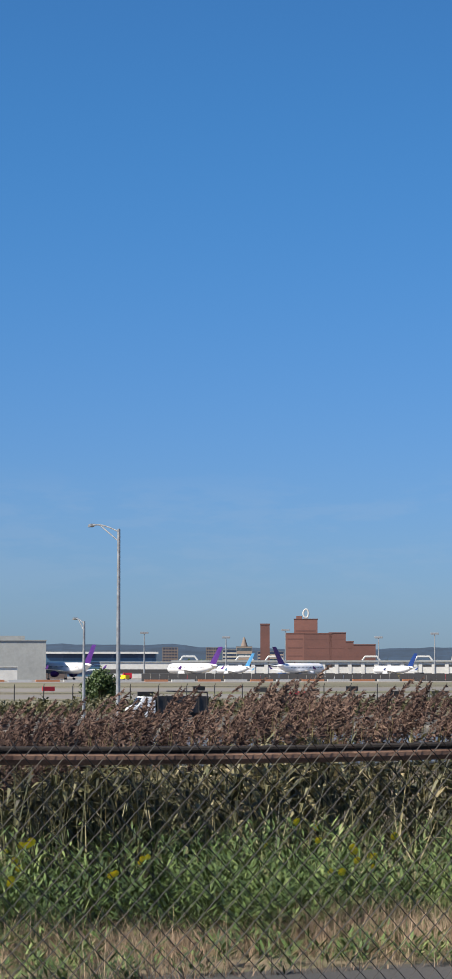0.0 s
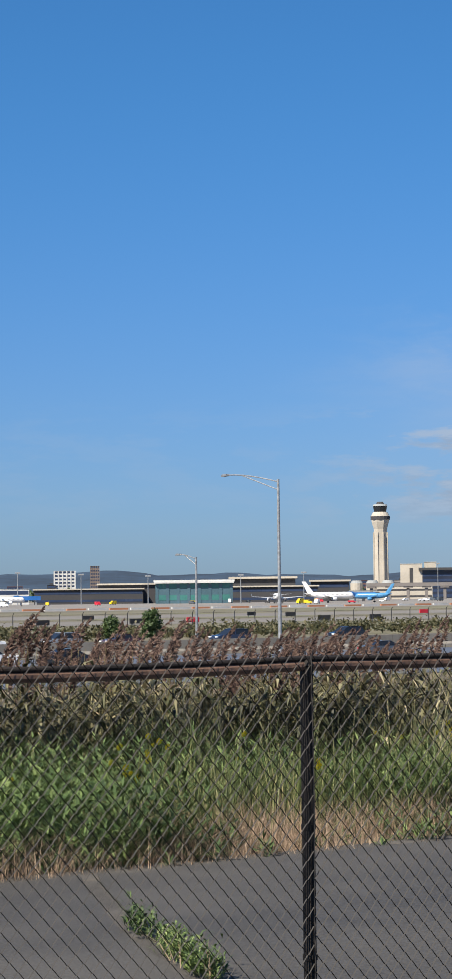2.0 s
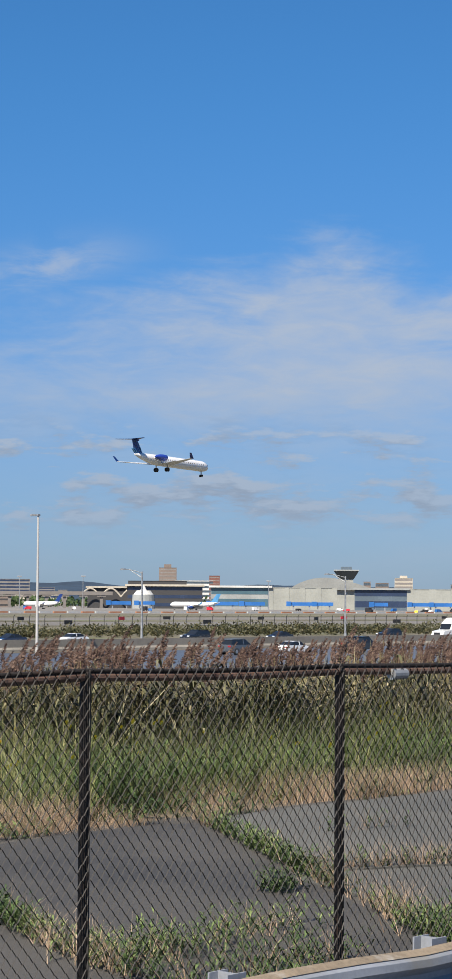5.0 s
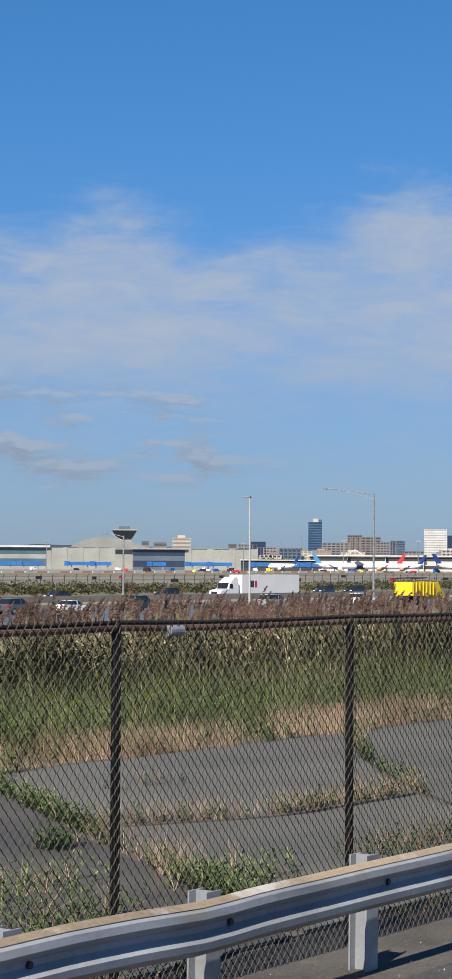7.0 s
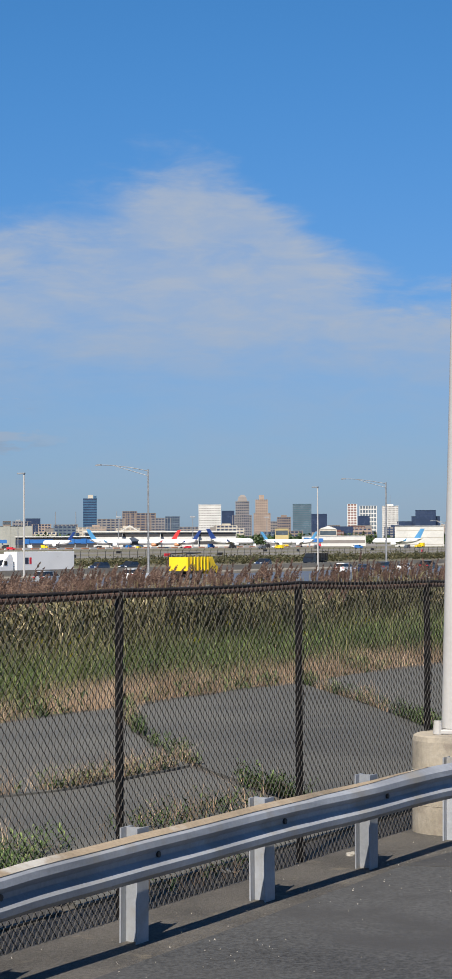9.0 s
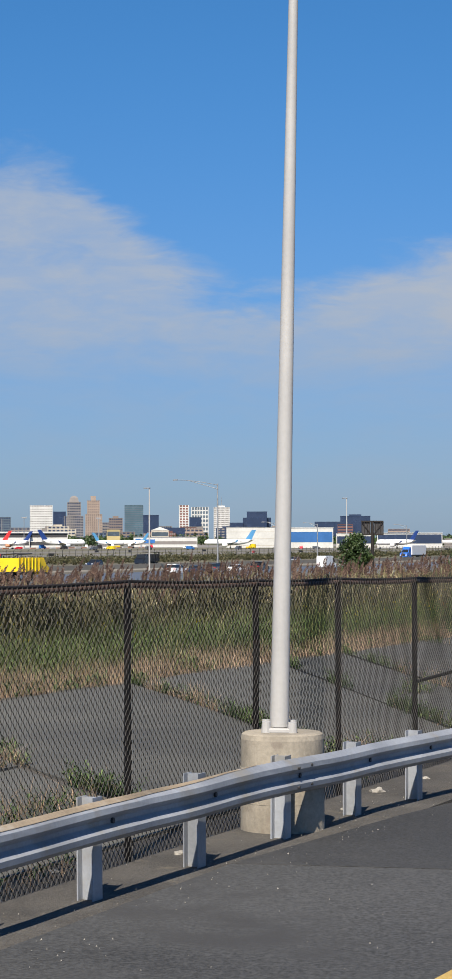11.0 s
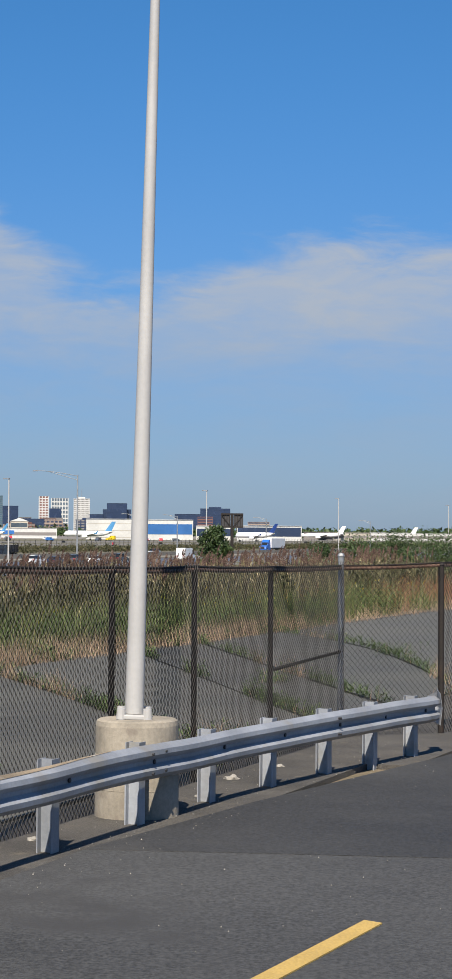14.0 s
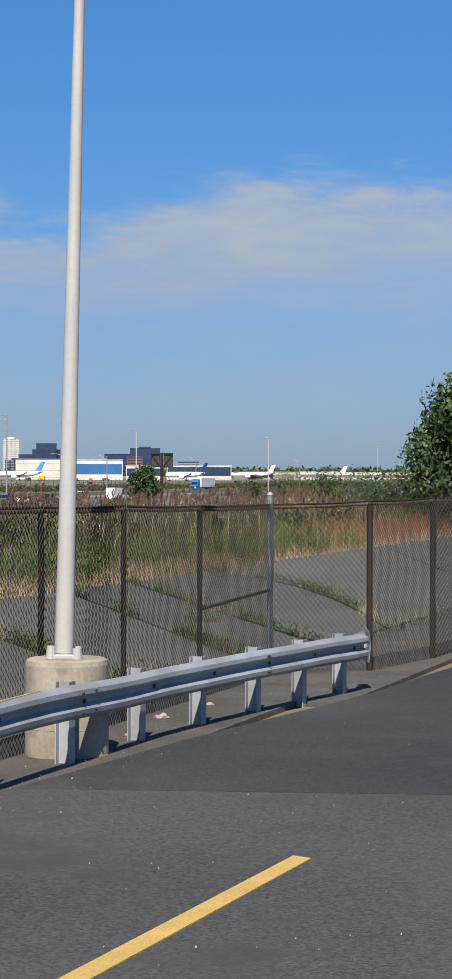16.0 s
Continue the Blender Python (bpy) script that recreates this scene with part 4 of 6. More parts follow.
    # landing gear
    for x, ys in ((L * 0.415, (0,)), (x0 - chord * 0.75, (-span * 0.075, span * 0.075))):
        for y in ys:
            g = part("gear_leg", tube(bmesh.new(), (x, y, 0.5), (x, y, zc - R * 0.7), 0.13, 0.16, 8), M["galv"], ob)
            for dy in (-0.28, 0.28):
                r = 0.32 if x > L * 0.3 else 0.52
                part("gear_wheel", tube(bmesh.new(), (x, y + dy - 0.14, r), (x, y + dy + 0.14, r), r, r, 14), M["black_rubber"], g)
    return ob


W_PLANE = paint("aircraft_white", (0.72, 0.72, 0.73), 0.35, 0.05, 0.3, coat=0.3)
G_PLANE = paint("aircraft_grey", (0.45, 0.47, 0.50), 0.4)
B_TAIL = paint("aircraft_deep_blue", (0.010, 0.035, 0.16), 0.35)
B_LIGHT = paint("aircraft_sky_blue", (0.06, 0.22, 0.42), 0.35)
PURPLE = paint("aircraft_purple", (0.065, 0.018, 0.15), 0.4)
RED_T = paint("aircraft_red", (0.50, 0.03, 0.03), 0.4)
ORANGE = paint("aircraft_orange", (0.48, 0.20, 0.10), 0.4)

jet = airliner("regional_jet", "white regional jet with deep blue tail and engines, wheels down", 29.6, 1.35, 23.2, W_PLANE, B_TAIL, paint("engine_blue", (0.02, 0.05, 0.30), 0.35), rear_engines=True, belly=G_PLANE)
jet.matrix_world = along(394.4, 349.6, 38.0, 3.7) @ pose(0, 0, 0, 0, 1.6, 0)


for k in range(5):
    x = -11.9 - 0.62 * k
    z = 1.35 + 1.35 + 1.1
    part("fin_stripe", prism([(x, z), (x - 0.22, z), (x - 0.95 - 0.1 * k, z + 1.35 - 0.1 * k), (x - 0.80 - 0.1 * k, z + 1.45 - 0.1 * k)], -0.22, 0.22), B_LIGHT, jet, "light blue stripe on the fin")


def parked(b, r, turn, length, tail, engine, label, radius=1.95, span=None, body=None):
    ob = airliner("parked_airliner", label, length, radius, span or length * 0.95, body or W_PLANE, tail, engine, group="parked airliners")
    ob.matrix_world = bearing(b, r, 0.05, turn)
    return ob


# turn 0: nose to the north side, 180: nose to the south side
parked(48.45, 960, 128, 34, PURPLE, PURPLE, "white cargo jet with purple rear and tail on the apron", 2.5)
parked(45.1, 1000, 138, 31, PURPLE, G_PLANE, "white cargo jet with a purple tail on the apron", 2.4)
parked(42.2, 1000, 45, 30, PURPLE, G_PLANE, "white cargo jet with a purple tail, nose to the terminal", 2.4)
parked(44.0, 1080, 140, 22, B_LIGHT, G_PLANE, "white airliner with a blue tail on the apron")
parked(39.7, 1080, 140, 26, B_TAIL, G_PLANE, "white airliner with a dark blue tail on the apron")
parked(33.6, 1500, 10, 26, B_LIGHT, W_PLANE, "white airliner with a blue tail at the terminal")
parked(35.2, 1500, 170, 24, B_TAIL, W_PLANE, "white airliner with a dark tail at the terminal")
parked(26.3, 1500, 95, 40, W_PLANE, W_PLANE, "white twin-engined airliner seen nose on at the gate", 2.3)
parked(24.9, 1500, 8, 34, W_PLANE, G_PLANE, "long white airliner at the gate", 2.4)
parked(23.75, 1480, 172, 25, B_LIGHT, B_LIGHT, "light blue airliner at the gate", 2.0, body=B_LIGHT)
parked(12.9, 1750, 174, 40, B_LIGHT, B_TAIL, "white airliner with a sky-blue tail on the apron", 2.1)
parked(17.0, 1800, 165, 32, B_TAIL, W_PLANE, "small airliner with a blue tail by the pier")
parked(4.55, 1600, 168, 22, B_TAIL, W_PLANE, "white airliner with a blue tail at the gate")
parked(3.1, 1620, 5, 32, B_LIGHT, W_PLANE, "white wide-body with a sky-blue tail at the gate", 2.3)
parked(1.85, 1640, 170, 31, RED_T, ORANGE, "white airliner with a red tail at the gate", 2.2)
parked(1.25, 1620, 172, 28, B_TAIL, ORANGE, "white airliner with a deep blue tail at the gate", 2.1)
parked(-0.15, 1600, 12, 34, B_TAIL, G_PLANE, "white airliner with a dark blue belly at the gate", 2.3)
parked(-1.4, 1700, 8, 23, B_LIGHT, W_PLANE, "white airliner with a sky-blue tail on the apron")
parked(-2.0, 1720, 172, 23, B_LIGHT, W_PLANE, "white airliner with a blue tail beyond the taxiway")
parked(-4.6, 1600, 178, 37, B_LIGHT, W_PLANE, "long white airliner with a sky-blue tail before the hangar", 2.2)
parked(-9.1, 1500, 174, 28, B_TAIL, W_PLANE, "white airliner with a dark tail before the hangar")
parked(-10.9, 1900, 174, 40, W_PLANE, W_PLANE, "white airliner far along the apron")
parked(-12.9, 2100, 174, 40, W_PLANE, W_PLANE, "white airliner at the far end of the field")

# ---- buildings ----
def block(name, b, r, w, h, wall, label, category="building", depth=None, storeys=0, glass=None, z0=0.0, turn=0.0, piers=0, roof=None, top=0.0, bandh=0.5, group=""):
    """A building: walls, roof slab with parapet, one ribbon of windows per storey, optional piers. Front faces the field."""
    depth = depth or max(8.0, w * 0.6)
    ob = thing(name, bearing(b, r, z0, turn), label, category, group)
    hh = h - z0
    rt = 0.3 if roof is None else max(0.3, hh * 0.08)
    part("wall", boxes((-w / 2, w / 2, 0, depth, -0.5, hh - rt)), wall, ob)
    part("roof", boxes((-w / 2 - rt, w / 2 + rt, -rt * 1.5, depth + rt, hh - rt, hh)), roof or wall, ob)
    gm = glass or M["window_far"]
    if storeys:
        st = hh / storeys
        me = mesh_of("window_band", boxes((-w / 2 + 0.6, w / 2 - 0.6, -0.12, 0.1, 0, st * bandh), (-w / 2 - 0.1, -w / 2 + 0.1, 0.6, depth - 0.6, 0, st * bandh), (w / 2 - 0.1, w / 2 + 0.1, 0.6, depth - 0.6, 0, st * bandh)))
        me.materials.append(gm)
        for k in range(storeys):
            o = new("window_band", me)
            o.parent = ob
            o.matrix_local = pose(0, 0, st * (k + 0.28))
    if piers:
        pw = w / piers * 0.28
        me = mesh_of("pier", boxes((-pw / 2, pw / 2, -0.35, 0.05, 0, hh - 0.35)))
        me.materials.append(wall)
        for k in range(piers + 1):
            o = new("pier", me)
            o.parent = ob
            o.matrix_local = pose(-w / 2 + pw / 2 + (w - pw) * k / piers, 0, 0)
    if top:
        part("plant_room", boxes((-w * 0.22, w * 0.2, depth * 0.3, depth * 0.7, hh, hh + top)), roof or wall, ob)
    return ob


def wall_paint(name, c, rough=0.85, vary=0.12, scale=0.06):
    if name not in M:
        M[name] = surface(name, (c[0] * 0.72, c[1] * 0.72, c[2] * 0.72), rough, 0, scale, vary, 0.7, 0.08, 0.0)
    return M[name]


BRICK = wall_paint("red_brick", (0.22, 0.100, 0.082))
# dark brick, which also serves as the painted shade side of the brewery
BRICK_DARK_SHADE = wall_paint("dark_brick", (0.165, 0.075, 0.064))
CREAM = wall_paint("cream_concrete", (0.55, 0.50, 0.42))
BEIGE = wall_paint("beige_panels", (0.37, 0.38, 0.35))
WHITE_W = wall_paint("white_panels", (0.70, 0.70, 0.68))
GREY_W = wall_paint("grey_panels", (0.36, 0.38, 0.38))
DARK_W = wall_paint("dark_facade", (0.055, 0.055, 0.060))
BROWN_W = wall_paint("brown_stone", (0.24, 0.19, 0.165))
TAN_W = wall_paint("tan_stone", (0.38, 0.30, 0.25))
BLUE_G = wall_paint("blue_glass", (0.06, 0.14, 0.24), 0.25)
TEAL_G = wall_paint("teal_glass", (0.085, 0.16, 0.20), 0.25)
NAVY_G = wall_paint("navy_glass", (0.035, 0.055, 0.11), 0.25)
GREY_G = wall_paint("grey_glass", (0.13, 0.17, 0.21), 0.25)
STONE_G = wall_paint("grey_stone", (0.26, 0.24, 0.23))
JETBLUE = wall_paint("jet_bridge_blue", (0.02, 0.16, 0.50), 0.5)

# brewery and its chimney
brew = thing("brewery", bearing(41.6, 2500, 0), "red brick brewery of stepped blocks with an emblem on its roof", "factory")
# sunlit left wall and tower in lighter brick, shaded walls in the darker colour
for nm, x0, x1, y1, z1, m in (("wall", -43.0, -21.7, 40, 45.1, BRICK), ("wall", -21.7, 11.2, 40, 45.0, BRICK_DARK_SHADE), ("tower_block", -33.5, -6.0, 30, 61.9, BRICK), ("wall", 7.5, 27.2, 46, 45.8, BRICK_DARK_SHADE), ("annex", 27.2, 36.2, 40, 35.5, BRICK_DARK_SHADE), ("annex", 36.2, 62.0, 40, 31.9, BRICK_DARK_SHADE)):
    w = part(nm, boxes((x0, x1, 0.0 if nm != "tower_block" else 4.0, y1, -0.5, z1)), m, brew)
    part("parapet", boxes((x0 - 0.4, x1 + 0.4, (-0.4 if nm != "tower_block" else 3.6), y1 + 0.4, z1, z1 + 0.9)), BRICK_DARK_SHADE, w)
    for k in range(int(z1 / 11)):
        part("window_row", boxes((x0 + 2, x1 - 2, -0.12 if nm != "tower_block" else 3.88, 0.2 if nm != "tower_block" else 4.2, 8 + k * 10, 9.6 + k * 10)), BRICK_DARK_SHADE, w)
part("roof_house", boxes((-31, -24, 8, 16, 62, 66)), BRICK, brew)
bm = bmesh.new()
rr = []
for k in range(24):
    a = k * math.tau / 24
    rr.append([(-19.6 + math.cos(a) * (3.1 + 1.1 * math.cos(q * math.tau / 8)), 14 + 0.8 * math.sin(q * math.tau / 8), 69.0 + math.sin(a) * (5.0 + 1.1 * math.cos(q * math.tau / 8))) for q in range(8)])
part("roof_emblem", loft(bm, rr + [rr[0]], False), WHITE_W, brew, "white ring-shaped roof emblem")
part("emblem_stand", boxes((-22, -17, 12, 16, 61.9, 64.5)), M["galv"], brew)
chim = thing("brick_chimney_tower", bearing(43.15, 2500), "square dark red brick tower beside the brewery", "tower")
part("shaft", boxes((-5.5, 5.5, 0, 10, -0.5, 55.5)), BRICK_DARK_SHADE, chim)
part("cap", boxes((-5.9, 5.9, -0.4, 10.4, 55.5, 57)), BRICK_DARK_SHADE, chim)

# cargo area and south terminals
block("cargo_hangar", 49.98, 950, 31.5, 17.8, GREY_W, "pale grey cargo hangar with a window strip", "hangar", 40, 0, top=2.0)
block("cargo_annex", 50.4, 900, 19, 6.0, WHITE_W, "low white cargo annex", "building", 14)
hg = block("glass_office", 47.55, 1300, 66.9, 15.1, BLUE_G, "long low office building with blue glass front", "building", 30, 3, NAVY_G, roof=WHITE_W)
block("south_concourse", 46.16, 1150, 57.2, 8.7, WHITE_W, "low white concourse building", "building", 25, 1, DARK_W, bandh=0.25)
block("cargo_shed", 48.9, 1050, 16, 6.5, wall_paint("brown_shed", (0.13, 0.10, 0.09)), "low dark brown cargo shed", "building", 20)
for i, (b, w, h) in enumerate(((44.0, 68.6, 9.6), (40.7, 68.6, 9.6), (37.4, 68.6, 9.6))):
    block("terminal_wing", b, 1200, w, h, WHITE_W, "long white two-storey terminal wing with dark window strip", "terminal", 30, 2, DARK_W, bandh=0.22, roof=GREY_W, piers=9)
for b, r in ((45.2, 1206), (43.7, 1206), (42.9, 1206), (40.3, 1206), (38.9, 1206), (37.8, 1206)):
    gw = thing("entrance_canopy", bearing(b, r, 9.6), "white arched roof frame on the terminal", "canopy", "terminal canopies")
    part("arch", pipe([(-5, 0, 0), (-3.4, 0, 2.2), (3.4, 0, 2.2), (5, 0, 0)], 0.5), WHITE_W, gw)
    part("arch", pipe([(-5, 8, 0), (-3.4, 8, 2.2), (3.4, 8, 2.2), (5, 8, 0)], 0.5), WHITE_W, gw)
blast = thing("blast_fence", bearing(41.6, 880, 0.02), "long low dark blast fence at the edge of the apron", "fence")
for k in range(40):
    part("panel", boxes((-75 + k * 3.8, -71.3 + k * 3.8, -0.1, 0.25, 0.0, 3.1)), DARK_W, blast)
for b, r, w, h, m, lb in ((45.7, 3500, 25.6, 38.2, BROWN_W, "distant brown apartment block"), (44.57, 3500, 20.5, 38.3, BROWN_W, "distant brown apartment block"), (36.78, 4000, 19.8, 73.6, BROWN_W, "tall brown apartment tower on the skyline"), (35.40, 4000, 35.1, 82.0, BROWN_W, "broad tall brown apartment tower on the skyline"), (32.04, 3000, 30.8, 43.5, WHITE_W, "white stepped hospital block"), (31.23, 3000, 13.2, 50.0, BROWN_W, "slim brown apartment tower")):
    block("apartment_tower", b, r, w, h, m, lb, "apartment building", 18, int(h / 4.5), NAVY_G, piers=5)
cas = block("domed_hall", 43.71, 3500, 26, 40, TAN_W, "tan stone hall with a small dome", "building", 20, 4)
part("dome", tube(bmesh.new(), (0, 8, 40), (0, 8, 55), 6, 1.2, 10), BROWN_W, cas)
for b, w, h, m in ((43.0, 40, 30, TAN_W), (44.1, 22, 33, CREAM), (37.9, 30, 22, WHITE_W), (33.9, 60, 14, WHITE_W), (34.9, 50, 16, CREAM), (36.1, 60, 12, WHITE_W), (37.2, 40, 14, GREY_W), (38.4, 40, 12, WHITE_W)):
    block("town_block", b, 3300 if h > 20 else 1900, w, h, m, "low pale town building among trees", "building", 20, max(1, int(h / 5)), NAVY_G, group="town blocks")

# Terminal piers: dark glass concourses with pale roofs, a teal glass front
block("terminal_pier", 31.4, 1800, 92, 13.2, DARK_W, "long dark glass terminal pier with pale roof", "terminal", 40, 2, NAVY_G, roof=CREAM, bandh=0.3)
block("terminal_pier", 30.2, 1830, 60, 17.5, DARK_W, "dark glass upper terminal hall with pale roof edge", "terminal", 40, 0, roof=CREAM)
tg = block("terminal_hall", 28.56, 1700, 61.8, 18.8, TEAL_G, "terminal hall with teal glass front and white roof", "terminal", 40, 2, wall_paint("green_glass", (0.06, 0.22, 0.20), 0.25), roof=WHITE_W, bandh=0.45, piers=7)
part("roof_edge", boxes((-32, 32, -3, 0, 16.2, 17.6)), WHITE_W, tg)
block("terminal_pier", 26.4, 1800, 74, 14.0, DARK_W, "dark glass terminal pier with pale roof", "terminal", 40, 2, NAVY_G, roof=CREAM, bandh=0.3)
block("terminal_pier", 26.7, 1840, 56, 22.0, DARK_W, "dark upper hall of the terminal", "terminal", 40, 0, roof=CREAM)
block("terminal_link", 24.9, 1900, 34, 19.0, DARK_W, "dark terminal link building with pale roof", "terminal", 30, 2, NAVY_G, roof=CREAM, bandh=0.3)

# control tower
ct = thing("control_tower", bearing(23.52, 2500), "tall cream concrete control tower with a flared head and glass cab", "control tower")
rings = [[(math.cos(k * math.tau / 8 + 0.39) * r, math.sin(k * math.tau / 8 + 0.39) * r, z) for k in range(8)] for z, r in ((-0.5, 8.6), (70, 8.0), (82, 8.4), (90, 10.8), (93, 11.2))]
part("shaft", loft(bmesh.new(), rings), CREAM, ct)
part("gallery", tube(bmesh.new(), (0, 0, 93), (0, 0, 97), 11.4, 11.4, 16), DARK_W, ct)
part("shoulder", tube(bmesh.new(), (0, 0, 97), (0, 0, 102), 11.0, 8.4, 16), CREAM, ct)
part("cab", tube(bmesh.new(), (0, 0, 102), (0, 0, 109), 7.0, 8.4, 16), M["glass_dark"], ct)
part("cab_roof", tube(bmesh.new(), (0, 0, 109), (0, 0, 111), 8.8, 7.6, 16), GREY_W, ct)
part("roof_house", tube(bmesh.new(), (0, 0, 111), (0, 0, 114), 5.2, 3.6, 12), DARK_W, ct)
for a in range(8):
    part("rib", boxes((-0.6, 0.6, -9.3, -8.0, 0, 78)), CREAM, ct).matrix_local = pose(0, 0, 0, 0, 0, a * 45 + 22.5)
core = block("admin_core", 22.71, 2500, 25.7, 41.0, CREAM, "pale concrete core tower of the office building", "building", 20, 0)
part("slot", boxes((-2, 2, -0.2, 0.2, 6, 36)), DARK_W, core)
block("dark_office", 21.46, 2500, 86.2, 36.0, wall_paint("blue_black_facade", (0.022, 0.028, 0.05), 0.35), "long dark glass office block", "office building", 40, 6, NAVY_G, roof=DARK_W)
block("roof_plant", 22.2, 2505, 14, 43.0, CREAM, "white plant room above the office block", "building", 15, 0)
block("roof_plant", 20.7, 2505, 18, 43.0, CREAM, "pale plant room above the office block", "building", 15, 0)
for k in range(4):
    t = thing("water_tank", bearing(24.6 - k * 0.42, 2350), "squat round cream cooling tank", "tank", "cooling tanks")
    part("tank", tube(bmesh.new(), (0, 0, -0.3), (0, 0, 18), 7, 7, 14), CREAM, t)
    part("tank_top", tube(bmesh.new(), (0, 0, 18), (0, 0, 21), 7, 5, 14), GREY_W, t)
for b, w, h, m in ((22.9, 60, 14, CREAM), (20.2, 110, 10, STONE_G), (18.6, 60, 12, BROWN_W), (24.3, 60, 10, GREY_W)):
    block("service_building", b, 2300, w, h, m, "low pale service building", "building", 20, 2, DARK_W, bandh=0.3)

# town roofs and small blocks between the trees behind the terminals
rng = random.Random(52)
for k in range(64):
    b = rng.uniform(8.5, 35.0)
    h = rng.uniform(12, 27)
    block("town_block", b, rng.uniform(2950, 3600), rng.uniform(9, 34), h, rng.choice((STONE_G, BROWN_W, WHITE_W, CREAM, GREY_W, BRICK_DARK_SHADE, DARK_W)), "low town building among trees", "building", 14, max(1, int(h / 5)), rng.choice((NAVY_G, STONE_G)), top=rng.choice((0, 0, 2.5)), group="town blocks")

# elevated road and people-mover on columns
via = thing("viaduct", bearing(19.0, 2200), "elevated guideway on a row of concrete columns", "viaduct")
part("deck", boxes((-190, 150, 0, 9, 13.5, 17.2)), wall_paint("viaduct_concrete", (0.22, 0.20, 0.19)), via)
for k in range(18):
    cl = part("column", boxes((-186 + k * 19, -183 + k * 19, 2, 6, -0.5, 13.5)), M["viaduct_concrete"], via)
    part("column_head", boxes((-189 + k * 19, -180 + k * 19, 0.5, 8.5, 11.8, 13.5)), M["viaduct_concrete"], cl)

# central terminal
block("terminal_rotunda", 15.19, 2300, 47.2, 23.5, DARK_W, "dark arched terminal hall with flat roof", "terminal", 40, 0, roof=CREAM)
for k in range(3):
    ar = thing("terminal_arch", bearing(15.7 - k * 0.55, 2290), "pale curved arch on the terminal", "terminal", "terminal arches")
    pts = [(-11 + 22 * q / 10, 0, 12 + 9 * math.sin(math.pi * q / 10)) for q in range(11)]
    part("arch", pipe(pts, 0.9, 6), CREAM, ar)
block("terminal_block", 13.7, 2200, 78, 25.0, DARK_W, "dark terminal block with pale roof bands", "terminal", 40, 3, NAVY_G, roof=CREAM, bandh=0.4)
block("terminal_block", 13.9, 2230, 61.3, 29.0, DARK_W, "dark upper block of the terminal", "terminal", 30, 0)
dm = thing("white_dome_building", bearing(14.27, 2100), "white stepped round hall with a peaked roof", "building")
part("drum", tube(bmesh.new(), (0, 14, -0.4), (0, 14, 14), 12, 11, 20), GREY_W, dm)
part("ring", tube(bmesh.new(), (0, 14, 14), (0, 14, 18), 10, 7, 20), WHITE_W, dm)
part("peak", tube(bmesh.new(), (0, 14, 18), (0, 14, 23), 3.4, 0.8, 12), WHITE_W, dm)
block("tall_hotel", 13.62, 3200, 26.3, 59.1, BROWN_W, "tall brown hotel block with pale bands", "hotel", 16, 12, STONE_G, top=5, bandh=0.3)
block("brown_hotel", 12.36, 3200, 16.0, 47.4, BRICK, "red-brown brick hotel block", "hotel", 14, 10, STONE_G, bandh=0.2)
block("white_blocks", 12.9, 3200, 60, 40, WHITE_W, "distant white town buildings", "building", 14, 6)
for b, w, h in ((17.89, 69.2, 43.7), (18.9, 40, 30), (16.9, 30, 30)):
    block("grey_apartments", b, 3500, w, h, STONE_G, "distant grey apartment block", "apartment building", 16, 8, NAVY_G)

# north terminal
block("north_pier_glass", 11.66, 2000, 56, 22.5, GREY_W, "grey terminal pier with blue-green glass bands", "terminal", 40, 2, TEAL_G, roof=WHITE_W, bandh=0.62)
block("north_pier", 9.98, 2000, 64.5, 21.1, BEIGE, "plain beige panelled terminal block", "terminal", 40, 0, piers=4)
cr = thing("curved_roof_hall", bearing(9.2, 2150), "terminal hall with a broad curved grey roof", "terminal")
pts = [(-42 + 84 * q / 16, 21 + 11.5 * math.sin(math.pi * (q / 16) ** 0.8)) for q in range(17)]
part("roof", prism(pts + [(42, 20), (-42, 20)], 0, 60), wall_paint("grey_roof", (0.30, 0.31, 0.30)), cr)
part("wall", boxes((-40, 40, 4, 56, -0.5, 20)), BEIGE, cr)
ot = thing("ramp_control_tower", bearing(8.81, 2300), "squat ramp control tower with a wide flared dark cab", "control tower")
part("stem", boxes((-7.5, 7.5, -7, 7, -0.5, 34)), BEIGE, ot)
part("cab", loft(bmesh.new(), [[(x * q, y * q, z) for x, y in ((-9, -9), (9, -9), (9, 9), (-9, 9))] for z, q in ((33, 0.9), (41.5, 1.5))]), wall_paint("dark_cab_glass", (0.045, 0.06, 0.07), 0.3), ot)
part("cab_roof", boxes((-13.6, 13.6, -13.6, 13.6, 41.5, 42.8)), GREY_W, ot)
part("roof_house", boxes((-6, 6, -6, 6, 42.8, 46.0)), GREY_G, ot)
block("north_concourse", 7.87, 2000, 50, 21.0, GREY_G, "terminal concourse with dark glass bands", "terminal", 40, 2, NAVY_G, roof=GREY_W, bandh=0.55)
block("north_pier_end", 6.2, 2000, 68.6, 20.2, BEIGE, "plain beige terminal end block", "terminal", 40, 0, piers=3)
block("office_slab", 7.27, 3500, 29.6, 49.1, CREAM, "pale office tower behind the terminal", "office building", 16, 8, STONE_G, top=4)
